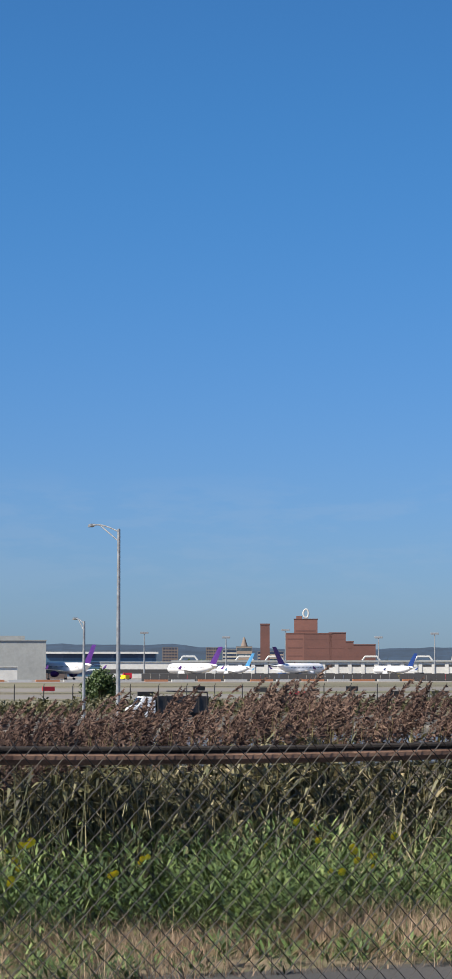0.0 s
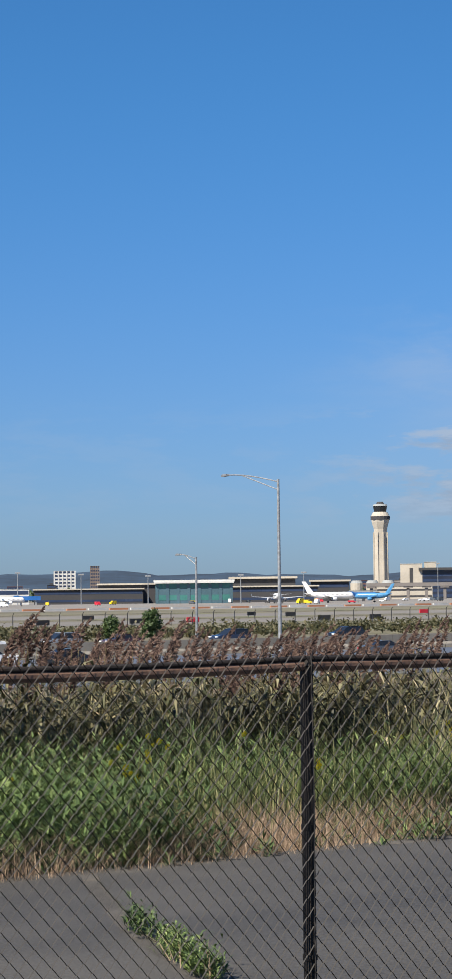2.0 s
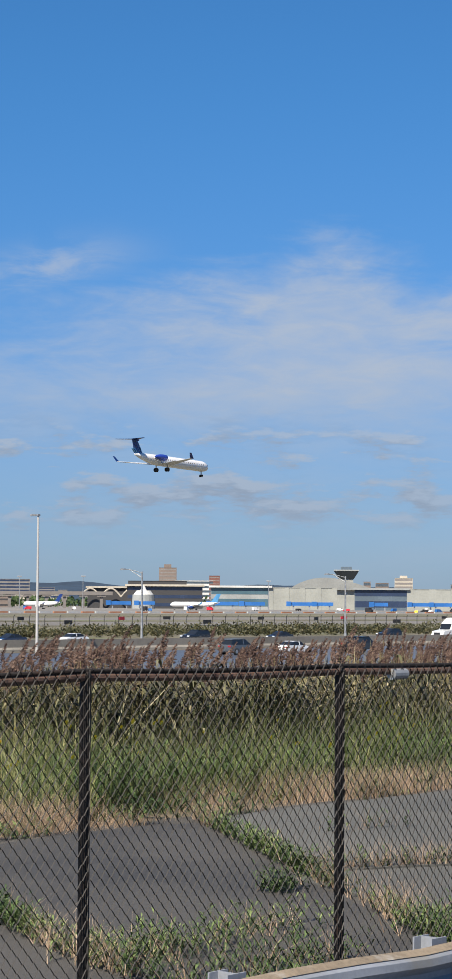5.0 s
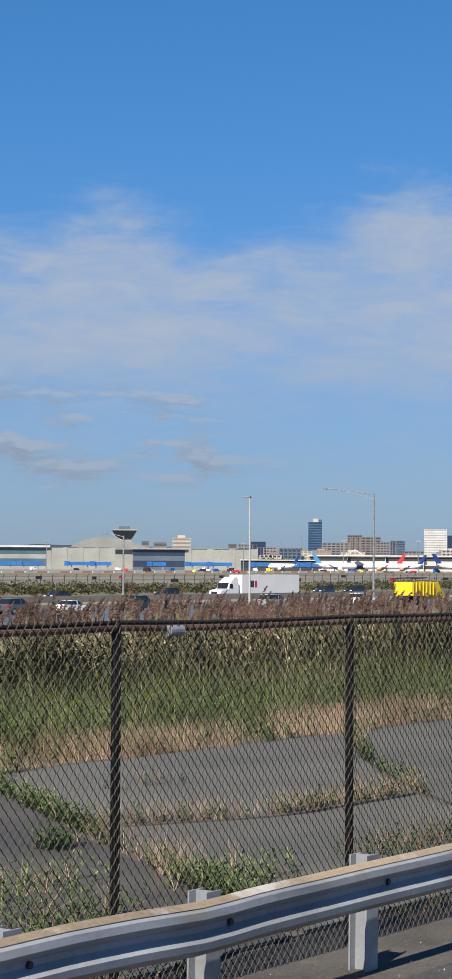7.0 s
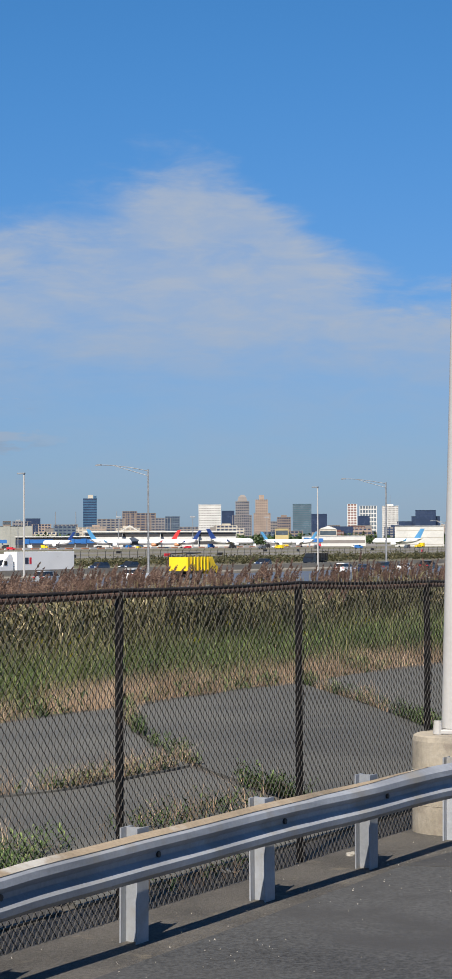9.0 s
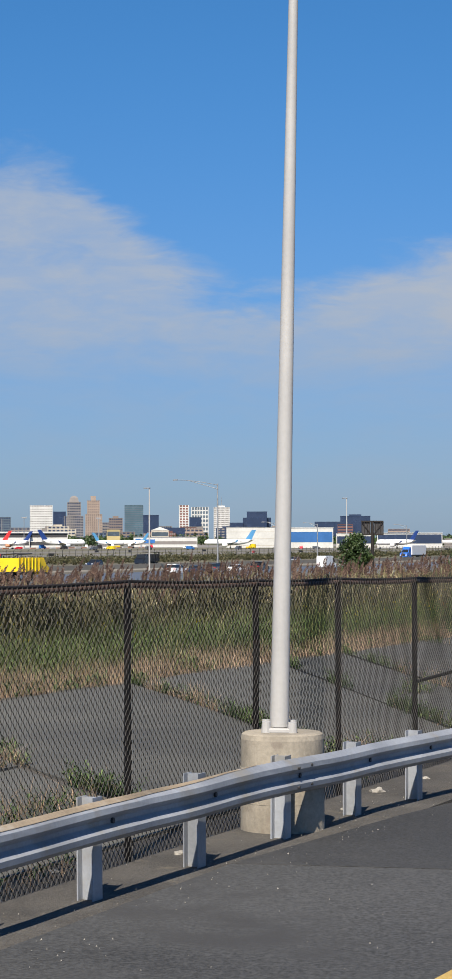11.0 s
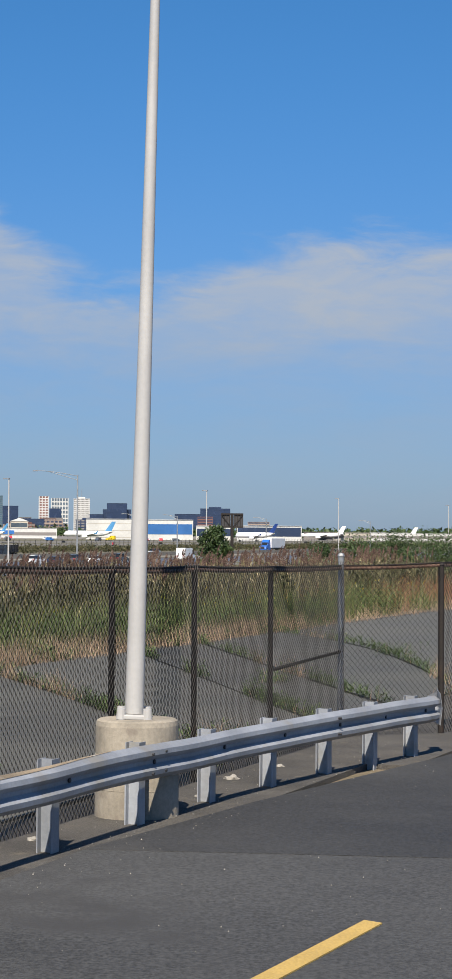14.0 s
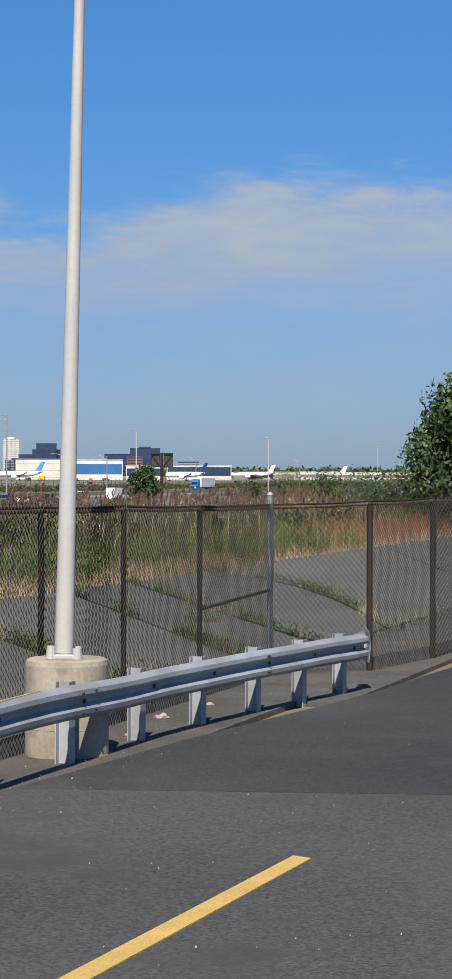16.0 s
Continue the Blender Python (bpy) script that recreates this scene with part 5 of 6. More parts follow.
for b, h, w in ((8.25, 44, 12), (7.85, 42, 22), (5.9, 40, 14)):
    block("church_block", b, 3600, w, h, BROWN_W, "small brown town block far behind", "building", 12, 5)
block("north_terminal", 4.62, 1900, 69.4, 10.1, DARK_W, "low dark terminal pier with white roof edge", "terminal", 40, 1, NAVY_G, roof=WHITE_W, bandh=0.4)
for k in range(4):
    block("north_terminal", 3.3 - k * 1.02, 2000 + 5 * k, 36, 15.0, WHITE_W, "white-roofed terminal with dark glass storey", "terminal", 40, 2, DARK_W, roof=WHITE_W, bandh=0.42)
pk = thing("peaked_canopy", bearing(2.6, 1990), "white peaked canopy on the terminal roof", "canopy")
part("gable", prism([(-9, 15), (0, 20.5), (9, 15), (7.5, 15), (0, 19.2), (-7.5, 15)], 0, 6), WHITE_W, pk)


def jet_bridge(b, r, w):
    ob = thing("jet_bridge", bearing(b, r, 0.04), "blue covered passenger boarding bridge", "jet bridge", "boarding bridges")
    part("tunnel", boxes((-w / 2, w / 2, 0, 3.2, 4.0, 7.2)), JETBLUE, ob)
    part("head", boxes((-w / 2 - 3, -w / 2 + 1.5, -1, 4, 3.6, 7.8)), JETBLUE, ob)
    for x in (-w * 0.35, w * 0.3):
        part("leg", boxes((x - 0.6, x + 0.6, 1, 2.2, -0.05, 4.0)), M["galv"], ob)


for b, r, w in ((14.9, 1950, 20), (14.2, 1950, 16), (12.1, 1900, 26), (11.3, 1900, 20), (10.0, 1900, 22), (9.4, 1900, 16), (7.9, 1900, 14), (6.75, 1900, 22), (6.2, 1900, 20), (5.0, 1850, 22), (3.9, 1850, 16), (3.6, 1850, 14), (24.0, 1600, 18), (33.0, 1650, 18), (-2.4, 1850, 14)):
    jet_bridge(b, r, w)

# low sheds and hangars to the north
block("low_sheds", -2.9, 2000, 60, 9.8, WHITE_W, "long low white airport sheds", "building", 20, 1, STONE_G, bandh=0.3)
block("yellow_house", -1.5, 2050, 13, 17, wall_paint("yellow_wall", (0.55, 0.45, 0.22)), "small yellowish house behind the sheds", "building", 10, 2)
gh = block("gabled_house", -2.75, 2200, 18, 17, CREAM, "cream house with a gabled roof", "building", 14, 2)
part("gable_roof", prism([(-9.5, 17), (0, 20.5), (9.5, 17)], -0.5, 14.5), WHITE_W, gh)
block("white_hangar", -5.2, 1800, 41, 17.5, WHITE_W, "large white aircraft hangar with panelled walls", "hangar", 40, 3, CREAM, bandh=0.05)
block("blue_hangar", -6.75, 1700, 40, 16.4, WHITE_W, "white hangar with a broad blue band", "hangar", 40, 1, wall_paint("hangar_blue", (0.03, 0.15, 0.42), 0.5), bandh=0.5)
block("arched_hangar", -8.0, 1750, 30, 12.0, WHITE_W, "white hangar with a low arched roof", "hangar", 40, 1, NAVY_G, bandh=0.5)
block("door_hangar", -9.48, 1700, 51.8, 12.0, WHITE_W, "wide white hangar with dark blue doors", "hangar", 40, 1, NAVY_G, bandh=0.6)
for b, w, h, m in ((-10.8, 26, 7.5, STONE_G), (-11.7, 32, 7.0, CREAM), (-12.7, 34, 7.2, WHITE_W), (-13.8, 40, 6.6, WHITE_W), (-15.0, 40, 6.4, CREAM), (-16.4, 40, 7, WHITE_W)):
    block("warehouse", b, 1900, w, h, m, "low pale warehouse far across the field", "warehouse", 20, 1, STONE_G, bandh=0.35, group="warehouses")

# downtown skyline
def tower(b, w, h, m, label, storeys, glass=None, piers=0, r=4200, top=0.0, depth=None, bandh=0.45):
    return block("downtown_tower", b, r, w, h, m, label, "skyscraper", depth or min(w, 26), storeys, glass or NAVY_G, piers=piers, top=top, bandh=bandh, group="downtown skyline")


st = tower(3.67, 27.1, 90.0, BLUE_G, "tall blue glass downtown tower with a cut top", 18, NAVY_G)
part("crown", boxes((-4, 6, 4, 16, 90, 97)), CREAM, st)
part("crown", boxes((7, 13, 2, 14, 90, 95)), BLUE_G, st)
tower(0.44, 44.5, 77.1, WHITE_W, "white slab tower with fine window rows", 16, STONE_G, piers=14, bandh=0.3)
tower(-0.05, 24.7, 64.6, NAVY_G, "dark blue downtown office block", 12)
tower(-0.43, 38.3, 55.8, STONE_G, "lower mass of a stepped grey stone tower", 11, piers=9)
nn = tower(-0.44, 27.2, 83.0, STONE_G, "stepped grey stone tower with a peaked top", 16, piers=7)
part("peak", loft(bmesh.new(), [[(x * q, 12 + y * q, z) for x, y in ((-10, -8), (10, -8), (10, 8), (-10, 8))] for z, q in ((83, 1.0), (92, 0.75), (96, 0.3))]), STONE_G, nn)
tower(-0.97, 33.3, 59.3, TAN_W, "lower mass of a tan stone tower", 12, BROWN_W, piers=8)
tower(-0.96, 24.7, 86.5, TAN_W, "tan art-deco stone tower", 17, BROWN_W, piers=6, top=9)
tower(-1.56, 27.2, 51.7, BROWN_W, "brown stone downtown office block", 10, piers=6, top=4)
tower(-2.05, 37.0, 77.5, GREY_G, "grey-green glass office tower", 18, TEAL_G)
tower(-2.51, 30.8, 57.6, NAVY_G, "dark blue glass office block", 13)
rd = tower(-3.40, 19.7, 77.0, WHITE_W, "white apartment tower with red-brown stripes", 15, BRICK, piers=3, bandh=0.6)
tower(-3.83, 34.4, 73.1, WHITE_W, "white tower with a square grid front", 9, GREY_G, piers=6, bandh=0.7)
tower(-3.71, 22.8, 52.3, NAVY_G, "low navy glass office block", 12, r=4150)
sw = tower(-4.42, 31.9, 72.9, WHITE_W, "white vertically striped tower with antennas", 18, STONE_G, piers=12, top=3)
part("antenna", tube(bmesh.new(), (0, 10, 76), (0, 10, 94), 0.6, 0.3, 6), M["galv"], sw)
tower(-5.37, 40.0, 63.9, NAVY_G, "dark stepped downtown office block", 13)
tower(-5.37, 56.0, 52.0, NAVY_G, "lower wing of the dark office block", 11, r=4220)
tower(-4.80, 29.4, 42.0, NAVY_G, "dark low office wing", 8)
for b, w, h, m in ((5.50, 37.6, 46.1, STONE_G), (4.97, 39.5, 40.5, TAN_W), (3.11, 56.7, 50.5, STONE_G), (2.31, 63.1, 62.0, BROWN_W), (1.75, 40, 52.0, STONE_G), (1.45, 30, 55.2, GREY_G), (4.32, 49, 39.5, STONE_G), (5.2, 30, 52, NAVY_G), (2.6, 30, 66, BROWN_W), (-1.25, 20, 44, STONE_G), (-2.9, 26, 36, STONE_G), (6.2, 40, 36, BROWN_W), (0.95, 50, 34, STONE_G), (-0.2, 60, 38, BROWN_W)):
    tower(b, w, h, m, "weathered mid-rise downtown office block", int(h / 5), NAVY_G, r=4320, piers=6)
rng = random.Random(31)
for k in range(46):
    b = rng.uniform(-6.2, 7.0)
    h = rng.uniform(16, 34)
    block("city_block", b, rng.uniform(3700, 4050), rng.uniform(16, 44), h, rng.choice((STONE_G, BROWN_W, TAN_W, CREAM, GREY_G, NAVY_G, BRICK_DARK_SHADE)), "low city block at the foot of the towers", "building", 18, int(h / 5), rng.choice((NAVY_G, STONE_G)), piers=5, top=rng.choice((0, 0, 3)), group="city blocks")
for b in (4.05, 2.95, 4.6):
    ant = thing("radio_mast", bearing(b, 4350), "thin radio mast on the skyline", "mast")
    part("mast", tube(bmesh.new(), (0, 0, -0.5), (0, 0, 66), 1.4, 0.7, 6), M["galv"], ant)
tower(-7.27, 48.2, 41.6, NAVY_G, "low dark blue glass block", 8, r=4000)
tower(-8.02, 56.4, 52.3, NAVY_G, "dark blue glass office block", 11, r=4000, top=3)
tower(-9.19, 39.0, 26.7, TAN_W, "low tan brick city block", 6, r=3800)
tower(-7.75, 28.0, 36.0, BRICK, "red brick block before the glass tower", 7, r=3900)

# billboard frame seen from behind
bb = thing("billboard", bearing(-8.48, 420), "dark steel billboard frame on a single post, seen from behind", "billboard")
part("post", tube(bmesh.new(), (0, 0, -0.4), (0, 0, 9.6), 0.35, 0.3, 10), M["rust"], bb)
for z in (6.9, 9.5):
    part("beam", boxes((-2.2, 2.2, -0.12, 0.12, z - 0.14, z + 0.14)), M["rust"], bb)
for k in range(9):
    part("upright", boxes((-2.15 + k * 0.53, -2.03 + k * 0.53, -0.1, 0.1, 6.9, 9.5)), M["rust"], bb)
for s in (-1, 1):
    part("panel", boxes((s * 1.25 - 0.9, s * 1.25 + 0.9, 0.15, 0.22, 7.0, 9.4)), DARK_W, bb)
    part("brace", pipe([(s * 0.2, -0.1, 6.9), (s * 2.1, -0.1, 9.4)], 0.06), M["rust"], bb)

# airfield signs and marker boards along the taxiways
rng = random.Random(11)
for k in range(46):
    b = 49 - k * 1.35 + rng.uniform(-0.4, 0.4)
    n = rng.choice((362, 366, 440, 455, 470))
    sgn = thing("airfield_sign", along(u_of(b, n), n, 0.0, rng.uniform(-15, 15)), "low dark airfield guidance sign on two legs", "airfield sign", "airfield signs")
    part("board", boxes((-1.5, 1.5, -0.15, 0.15, 0.35, 1.35), bevel=0.03), M["dark_metal"] if k % 5 else P_RED, sgn)
    for x in (-1.1, 1.1):
        part("leg", boxes((x - 0.06, x + 0.06, -0.06, 0.06, -0.1, 0.35)), M["galv"], sgn)
# ground vehicles on the apron
for k in range(110):
    b = rng.uniform(-9, 48)
    r = rng.uniform(1350, 1850) if b < 36 else rng.uniform(890, 1000)
    v = thing("apron_vehicle", bearing(b, r, 0.05, rng.uniform(0, 360)), "small service vehicle on the apron", "service vehicle", "apron vehicles")
    h = rng.uniform(1.6, 3.4)
    m = rng.choice((P_WHITE, P_WHITE, P_RED, P_YELLOW, M["dark_metal"], P_GREY, JETBLUE))
    part("body", prism([(-2.6, 0.5), (-2.6, h), (1.2, h), (1.5, h * 0.7), (2.6, h * 0.6), (2.7, 0.5)], -1.1, 1.1), m, v)
    part("cab_window", boxes((0.6, 1.35, -1.13, 1.13, h * 0.68, h * 0.92)), M["glass_dark"], v)
    for x in (-1.7, 1.7):
        for y in (-1.0, 1.0):
            part("wheel", tube(bmesh.new(), (x, y - 0.12, 0.45), (x, y + 0.12, 0.45), 0.45, 0.45, 10), M["black_rubber"], v)


# construction barriers along the apron edge
bar = thing("apron_barrier_row", along(0, 812), "long row of low orange and white plastic barriers on the apron", "barrier")
for k in range(150):
    part("barrier_block", boxes((k * 11.0 + 40, k * 11.0 + 49.5, -0.4, 0.4, 0.03, 0.85)), ORANGE if k % 2 else WHITE_W, bar)

# floodlight masts on the aprons
for b, r, h in ((46.4, 1120, 24), (44.2, 1150, 22), (42.6, 1150, 26), (40.1, 1150, 22), (38.6, 1150, 24), (36.0, 1700, 26), (33.3, 1700, 26), (31.6, 1680, 24), (29.8, 1650, 22), (27.3, 1650, 22), (25.6, 1700, 24), (22.0, 2000, 34), (19.4, 2000, 34), (17.6, 2000, 30), (15.9, 1950, 30), (10.9, 1900, 26), (5.6, 1850, 24), (2.9, 1800, 26), (0.9, 1800, 26), (-1.1, 1850, 26)):
    fm = thing("floodlight_mast", bearing(b, r, 0.03), "tall thin grey floodlight mast on the apron", "mast", "floodlight masts")
    part("pole", tube(bmesh.new(), (0, 0, -0.3), (0, 0, h), 0.45, 0.25, 8), M["galv"], fm)
    part("crown", boxes((-2.2, 2.2, -0.5, 0.5, h - 0.8, h + 0.3), bevel=0.1), M["galv"], fm)


# ---- distance ----
def build_hills():
    verts, faces = [], []
    steps = 300
    for i in range(steps + 1):
        b = 75 - 110 * i / steps
        a = radians(b)
        hgt = 66 * (0.80 + 0.25 * noise.noise((b * 0.11, 0, 0)) + 0.12 * noise.noise((b * 0.6, 5, 0)) + 0.05 * noise.noise((b * 4, 9, 0)))
        hgt *= max(0.22, min(1.0, (b + 1) / 12)) if b < 14 else 1.0
        for r, f in ((3900, 0.0), (4150, 0.30), (4400, 0.62), (4700, 1.0), (4900, 0.9)):
            z = hgt * f + (3.0 * noise.noise((b * 7, r * 0.01, 3)) if f else -1.0)
            verts.append((-math.sin(a) * r, math.cos(a) * r, z))
    for i in range(steps):
        for j in range(4):
            p = i * 5 + j
            faces.append((p, p + 5, p + 6, p + 1))
    ob = new("backdrop_hills", raw_mesh("hills", verts, faces, M["hazy_hill"]))
    tagged(ob, "long low wooded ridge on the horizon, haze blue painted into its colour", "hills", kind="structure")


build_hills()

# ---- plants ----
def blades(points, seed, hmin, hmax, width, lean, segs=2, droop=0.4):
    """Tapering bent blades as raw geometry: lists of vertices and faces."""
    rg = np.random.RandomState(seed)
    k = len(points)
    h = rg.uniform(hmin, hmax, k) * np.array([0.62 + 0.75 * max(0.0, min(1.0, 0.5 + 0.9 * noise.noise((p[0] * 0.55, p[1] * 0.8, seed))))  for p in points])
    ang = rg.uniform(0, math.tau, k)
    tilt = rg.uniform(0, lean, k)
    tw = rg.uniform(0, math.tau, k)
    verts, faces = [], []
    for i in range(k):
        x, y, z = points[i]
        dx, dy = math.cos(ang[i]), math.sin(ang[i])
        wx, wy = math.cos(tw[i]) * width * h[i] ** 0.3, math.sin(tw[i]) * width * h[i] ** 0.3
        base = len(verts)
        for s in range(segs + 1):
            f = s / segs
            out = tilt[i] * h[i] * f * (0.5 + f * (0.5 + droop))
            zz = z + h[i] * f * (1 - droop * tilt[i] * f * 0.8)
            q = 1 - f * 0.9
            verts.append((x + dx * out - wx * q, y + dy * out - wy * q, zz))
            verts.append((x + dx * out + wx * q, y + dy * out + wy * q, zz))
        for s in range(segs):
            b = base + 2 * s
            faces.append((b, b + 1, b + 3, b + 2))
    return verts, faces


def scatter(u0, u1, n0, n1, count, seed, thin=True, patch=0.0):
    """Points on the ground; the far end of the strip carries fewer."""
    rg = np.random.RandomState(seed)
    out = []
    while len(out) < count:
        f = rg.rand()
        u = u0 + (u1 - u0) * (f ** 1.5 if thin else f)
        n = n0 + (n1 - n0) * rg.rand()
        if patch and noise.noise((u * 0.45, n * 0.5, seed)) < patch - 0.5 * rg.rand():
            continue
        out.append((u, n, ground_height(n) - 0.05))
    return out


def stuff(name, verts, faces, mat_, label, category):
    ob = new(name, raw_mesh(name, verts, faces, mat_))
    ob.matrix_world = along(0, 0)
    return tagged(ob, label, category, kind="stuff")


def reed_bed(u0, u1, n0, n1, count, seed, hlo, hhi, plumes=0.7):
    """Common reed: stems, long hanging leaves and feathery brown plumes that nod one way."""
    rg = np.random.RandomState(seed)
    lv, lf, sv, sf, pv, pf = [], [], [], [], [], []
    for (u, n, z) in scatter(u0, u1, n0, n1, count, seed, patch=0.12):
        clump = 1.0 + 0.26 * noise.noise((u * 0.35, n * 0.35, 7.0))
        h = (rg.uniform(hlo, hhi) + 0.5 * max(0.0, min(1.0, (13.5 - u) / 4.0)) * max(0.0, min(1.0, (u - 5.0) / 4.0))) * clump
        a = rg.uniform(-0.5, 0.5)
        lean = rg.uniform(0.02, 0.14)
        lx, ly = math.cos(a) * lean, math.sin(a) * lean
        top = (u + lx * h, n + ly * h, z + h * 0.86)
        b = len(sv)
        r = 0.006
        sv += [(u - r, n, z), (u + r, n, z), (top[0] + r * 0.5, top[1], top[2]), (top[0] - r * 0.5, top[1], top[2]), (u, n - r, z), (u, n + r, z), (top[0], top[1] + r * 0.5, top[2]), (top[0], top[1] - r * 0.5, top[2])]
        sf += [(b, b + 1, b + 2, b + 3), (b + 4, b + 5, b + 6, b + 7)]
        for k in range(7):
            f = 0.18 + 0.68 * (k + rg.rand()) / 7
            px, py, pz = u + lx * h * f, n + ly * h * f, z + h * 0.86 * f
            ang = rg.uniform(0, math.tau)
            ln = rg.uniform(0.35, 0.70)
            dx, dy = math.cos(ang), math.sin(ang)
            w = rg.uniform(0.016, 0.036)
            rise = rg.uniform(0.2, 0.75)
            b = len(lv)
            for q, zz, ww in ((0, 0, 0.7), (0.4, rise * 0.4, 1.0), (0.75, rise * 0.45, 0.8), (1.0, rise * 0.15 - 0.1, 0.1)):
                cx, cy = px + dx * ln * q, py + dy * ln * q
                lv += [(cx - dy * w * ww, cy + dx * w * ww, pz + zz * ln), (cx + dy * w * ww, cy - dx * w * ww, pz + zz * ln + 0.004)]
            lf += [(b, b + 1, b + 3, b + 2), (b + 2, b + 3, b + 5, b + 4), (b + 4, b + 5, b + 7, b + 6)]
        if rg.rand() < plumes + (0.3 if u < 14 else 0.0):
            pl = rg.uniform(0.30, 0.54) * (1.2 if u < 34 else 1.0)
            nx, ny = 0.55 + rg.uniform(-0.25, 0.25), rg.uniform(-0.35, 0.2)
            for k in range(84):
                f = rg.rand() ** 0.85
                cx = top[0] + nx * pl * f * f * 0.6
                cy = top[1] + ny * pl * f * f * 0.6
                cz = top[2] + pl * f * (1 - 0.22 * f)
                wide = (0.10 if u < 34 else 0.085) * (1 - 0.8 * f) * (0.45 + min(1.0, f * 5) * 0.55)
                ang = rg.uniform(0, math.tau)
                ex, ey = math.cos(ang) * wide + nx * 0.04, math.sin(ang) * wide + ny * 0.03
                ez = rg.uniform(-0.03, 0.07)
                t = rg.uniform(0.010, 0.020)
                b = len(pv)
                pv += [(cx, cy, cz - t), (cx, cy, cz + t), (cx + ex, cy + ey, cz + ez)]
                pf.append((b, b + 1, b + 2))
    stuff("reed_leaves", lv, lf, M["reed_leaf_gap_shade"], "dense green and straw-coloured leaves of common reed, near-black ones for the shaded gaps", "reeds")
    stuff("reed_stems", sv, sf, M["reed_stem"], "straw-coloured reed stems", "reeds")
    stuff("reed_plumes", pv, pf, M["plume"], "feathery purplish-brown reed plumes", "reeds")


reed_bed(-2, 46, 24.3, 29.5, 5600, 3, 1.75, 2.40, 0.34)
reed_bed(40, 98, 24.3, 31, 4200, 5, 1.7, 2.35, 0.34)
reed_bed(90, 250, 27, 40, 2000, 8, 1.4, 2.1, 0.25)


def weed_bed(u0, u1, n0, n1, count, seed, hlo, hhi):
    """Bushy green weeds: short stems full of narrow leaves."""
    rg = np.random.RandomState(seed)
    v, f = [], []
    for (u, n, z) in scatter(u0, u1, n0, n1, count, seed, patch=0.05):
        h = rg.uniform(hlo, hhi) * (1 + 0.35 * noise.noise((u * 0.4, n * 0.6, 1.0)))
        for k in range(16):
            q = rg.rand() ** 0.7
            ang = rg.uniform(0, math.tau)
            ln = rg.uniform(0.10, 0.26) * (1.15 - 0.5 * q)
            w = rg.uniform(0.006, 0.017)
            px, py, pz = u + rg.normal() * 0.05 * q, n + rg.normal() * 0.05 * q, z + h * q
            dx, dy = math.cos(ang), math.sin(ang)
            up = rg.uniform(0.1, 0.9)
            b = len(v)
            v += [(px, py, pz), (px + dx * ln * 0.5 - dy * w, py + dy * ln * 0.5 + dx * w, pz + up * ln * 0.5), (px + dx * ln, py + dy * ln, pz + up * ln), (px + dx * ln * 0.5 + dy * w, py + dy * ln * 0.5 - dx * w, pz + up * ln * 0.5 + 0.003)]
            f.append((b, b + 1, b + 2, b + 3))
    return v, f


v, f = weed_bed(-2, 18, 20.1, 25.2, 5200, 21, 0.45, 1.2)
stuff("green_weeds", v, f, M["weed_gap_shade"], "dense bushy green weeds before the reeds, darkest leaves for the shaded gaps", "weeds")
v, f = weed_bed(16, 60, 19.6, 23.5, 3600, 23, 0.25, 0.75)
stuff("green_weeds", v, f, M["weed_gap_shade"], "low green weeds among the grass", "weeds")
v, f = weed_bed(45, 76, 19.0, 26.0, 2000, 22, 0.4, 0.9)
stuff("green_weeds", v, f, M["weed_gap_shade"], "green weeds along the reeds", "weeds")
v, f = blades(scatter(-2, 60, 17.95, 20.7, 48000, 31, patch=0.30), 31, 0.18, 0.58, 0.005, 0.8)
stuff("dry_grass", v, f, M["dry_grass"], "pale dry grass along the edge of the old asphalt", "grass")
v, f = blades(scatter(40, 140, 17.6, 24, 9000, 32, patch=0.0), 32, 0.2, 0.6, 0.009, 0.8)
stuff("dry_grass", v, f, M["dry_grass"], "pale dry grass along the edge of the old asphalt", "grass")
v, f = blades(scatter(13, 80, 19.3, 25.0, 24000, 33, patch=0.22), 33, 0.40, 1.25, 0.010, 0.55)
stuff("green_grass", v, f, M["grass"], "tall green grass among the weeds", "grass")
v, f = blades(scatter(-2, 115, 23.0, 25.6, 9000, 34, patch=0.1), 34, 0.7, 1.8, 0.016, 0.6)
stuff("straw_stalks", v, f, M["reed_leaf_gap_shade"], "tall straw and green stalks at the foot of the reeds, near-black ones for shade", "reeds")

v, f = weed_bed(-2, 62, 17.95, 20.6, 1300, 24, 0.08, 0.34)
stuff("green_weeds", v, f, M["weed_gap_shade"], "low green tufts through the dry grass at the asphalt's edge", "weeds")

v, f = weed_bed(9.0, 12.6, 18.2, 20.6, 800, 25, 0.35, 1.0)
stuff("green_weeds", v, f, M["weed_gap_shade"], "bushy green weeds that reach the asphalt's edge", "weeds")

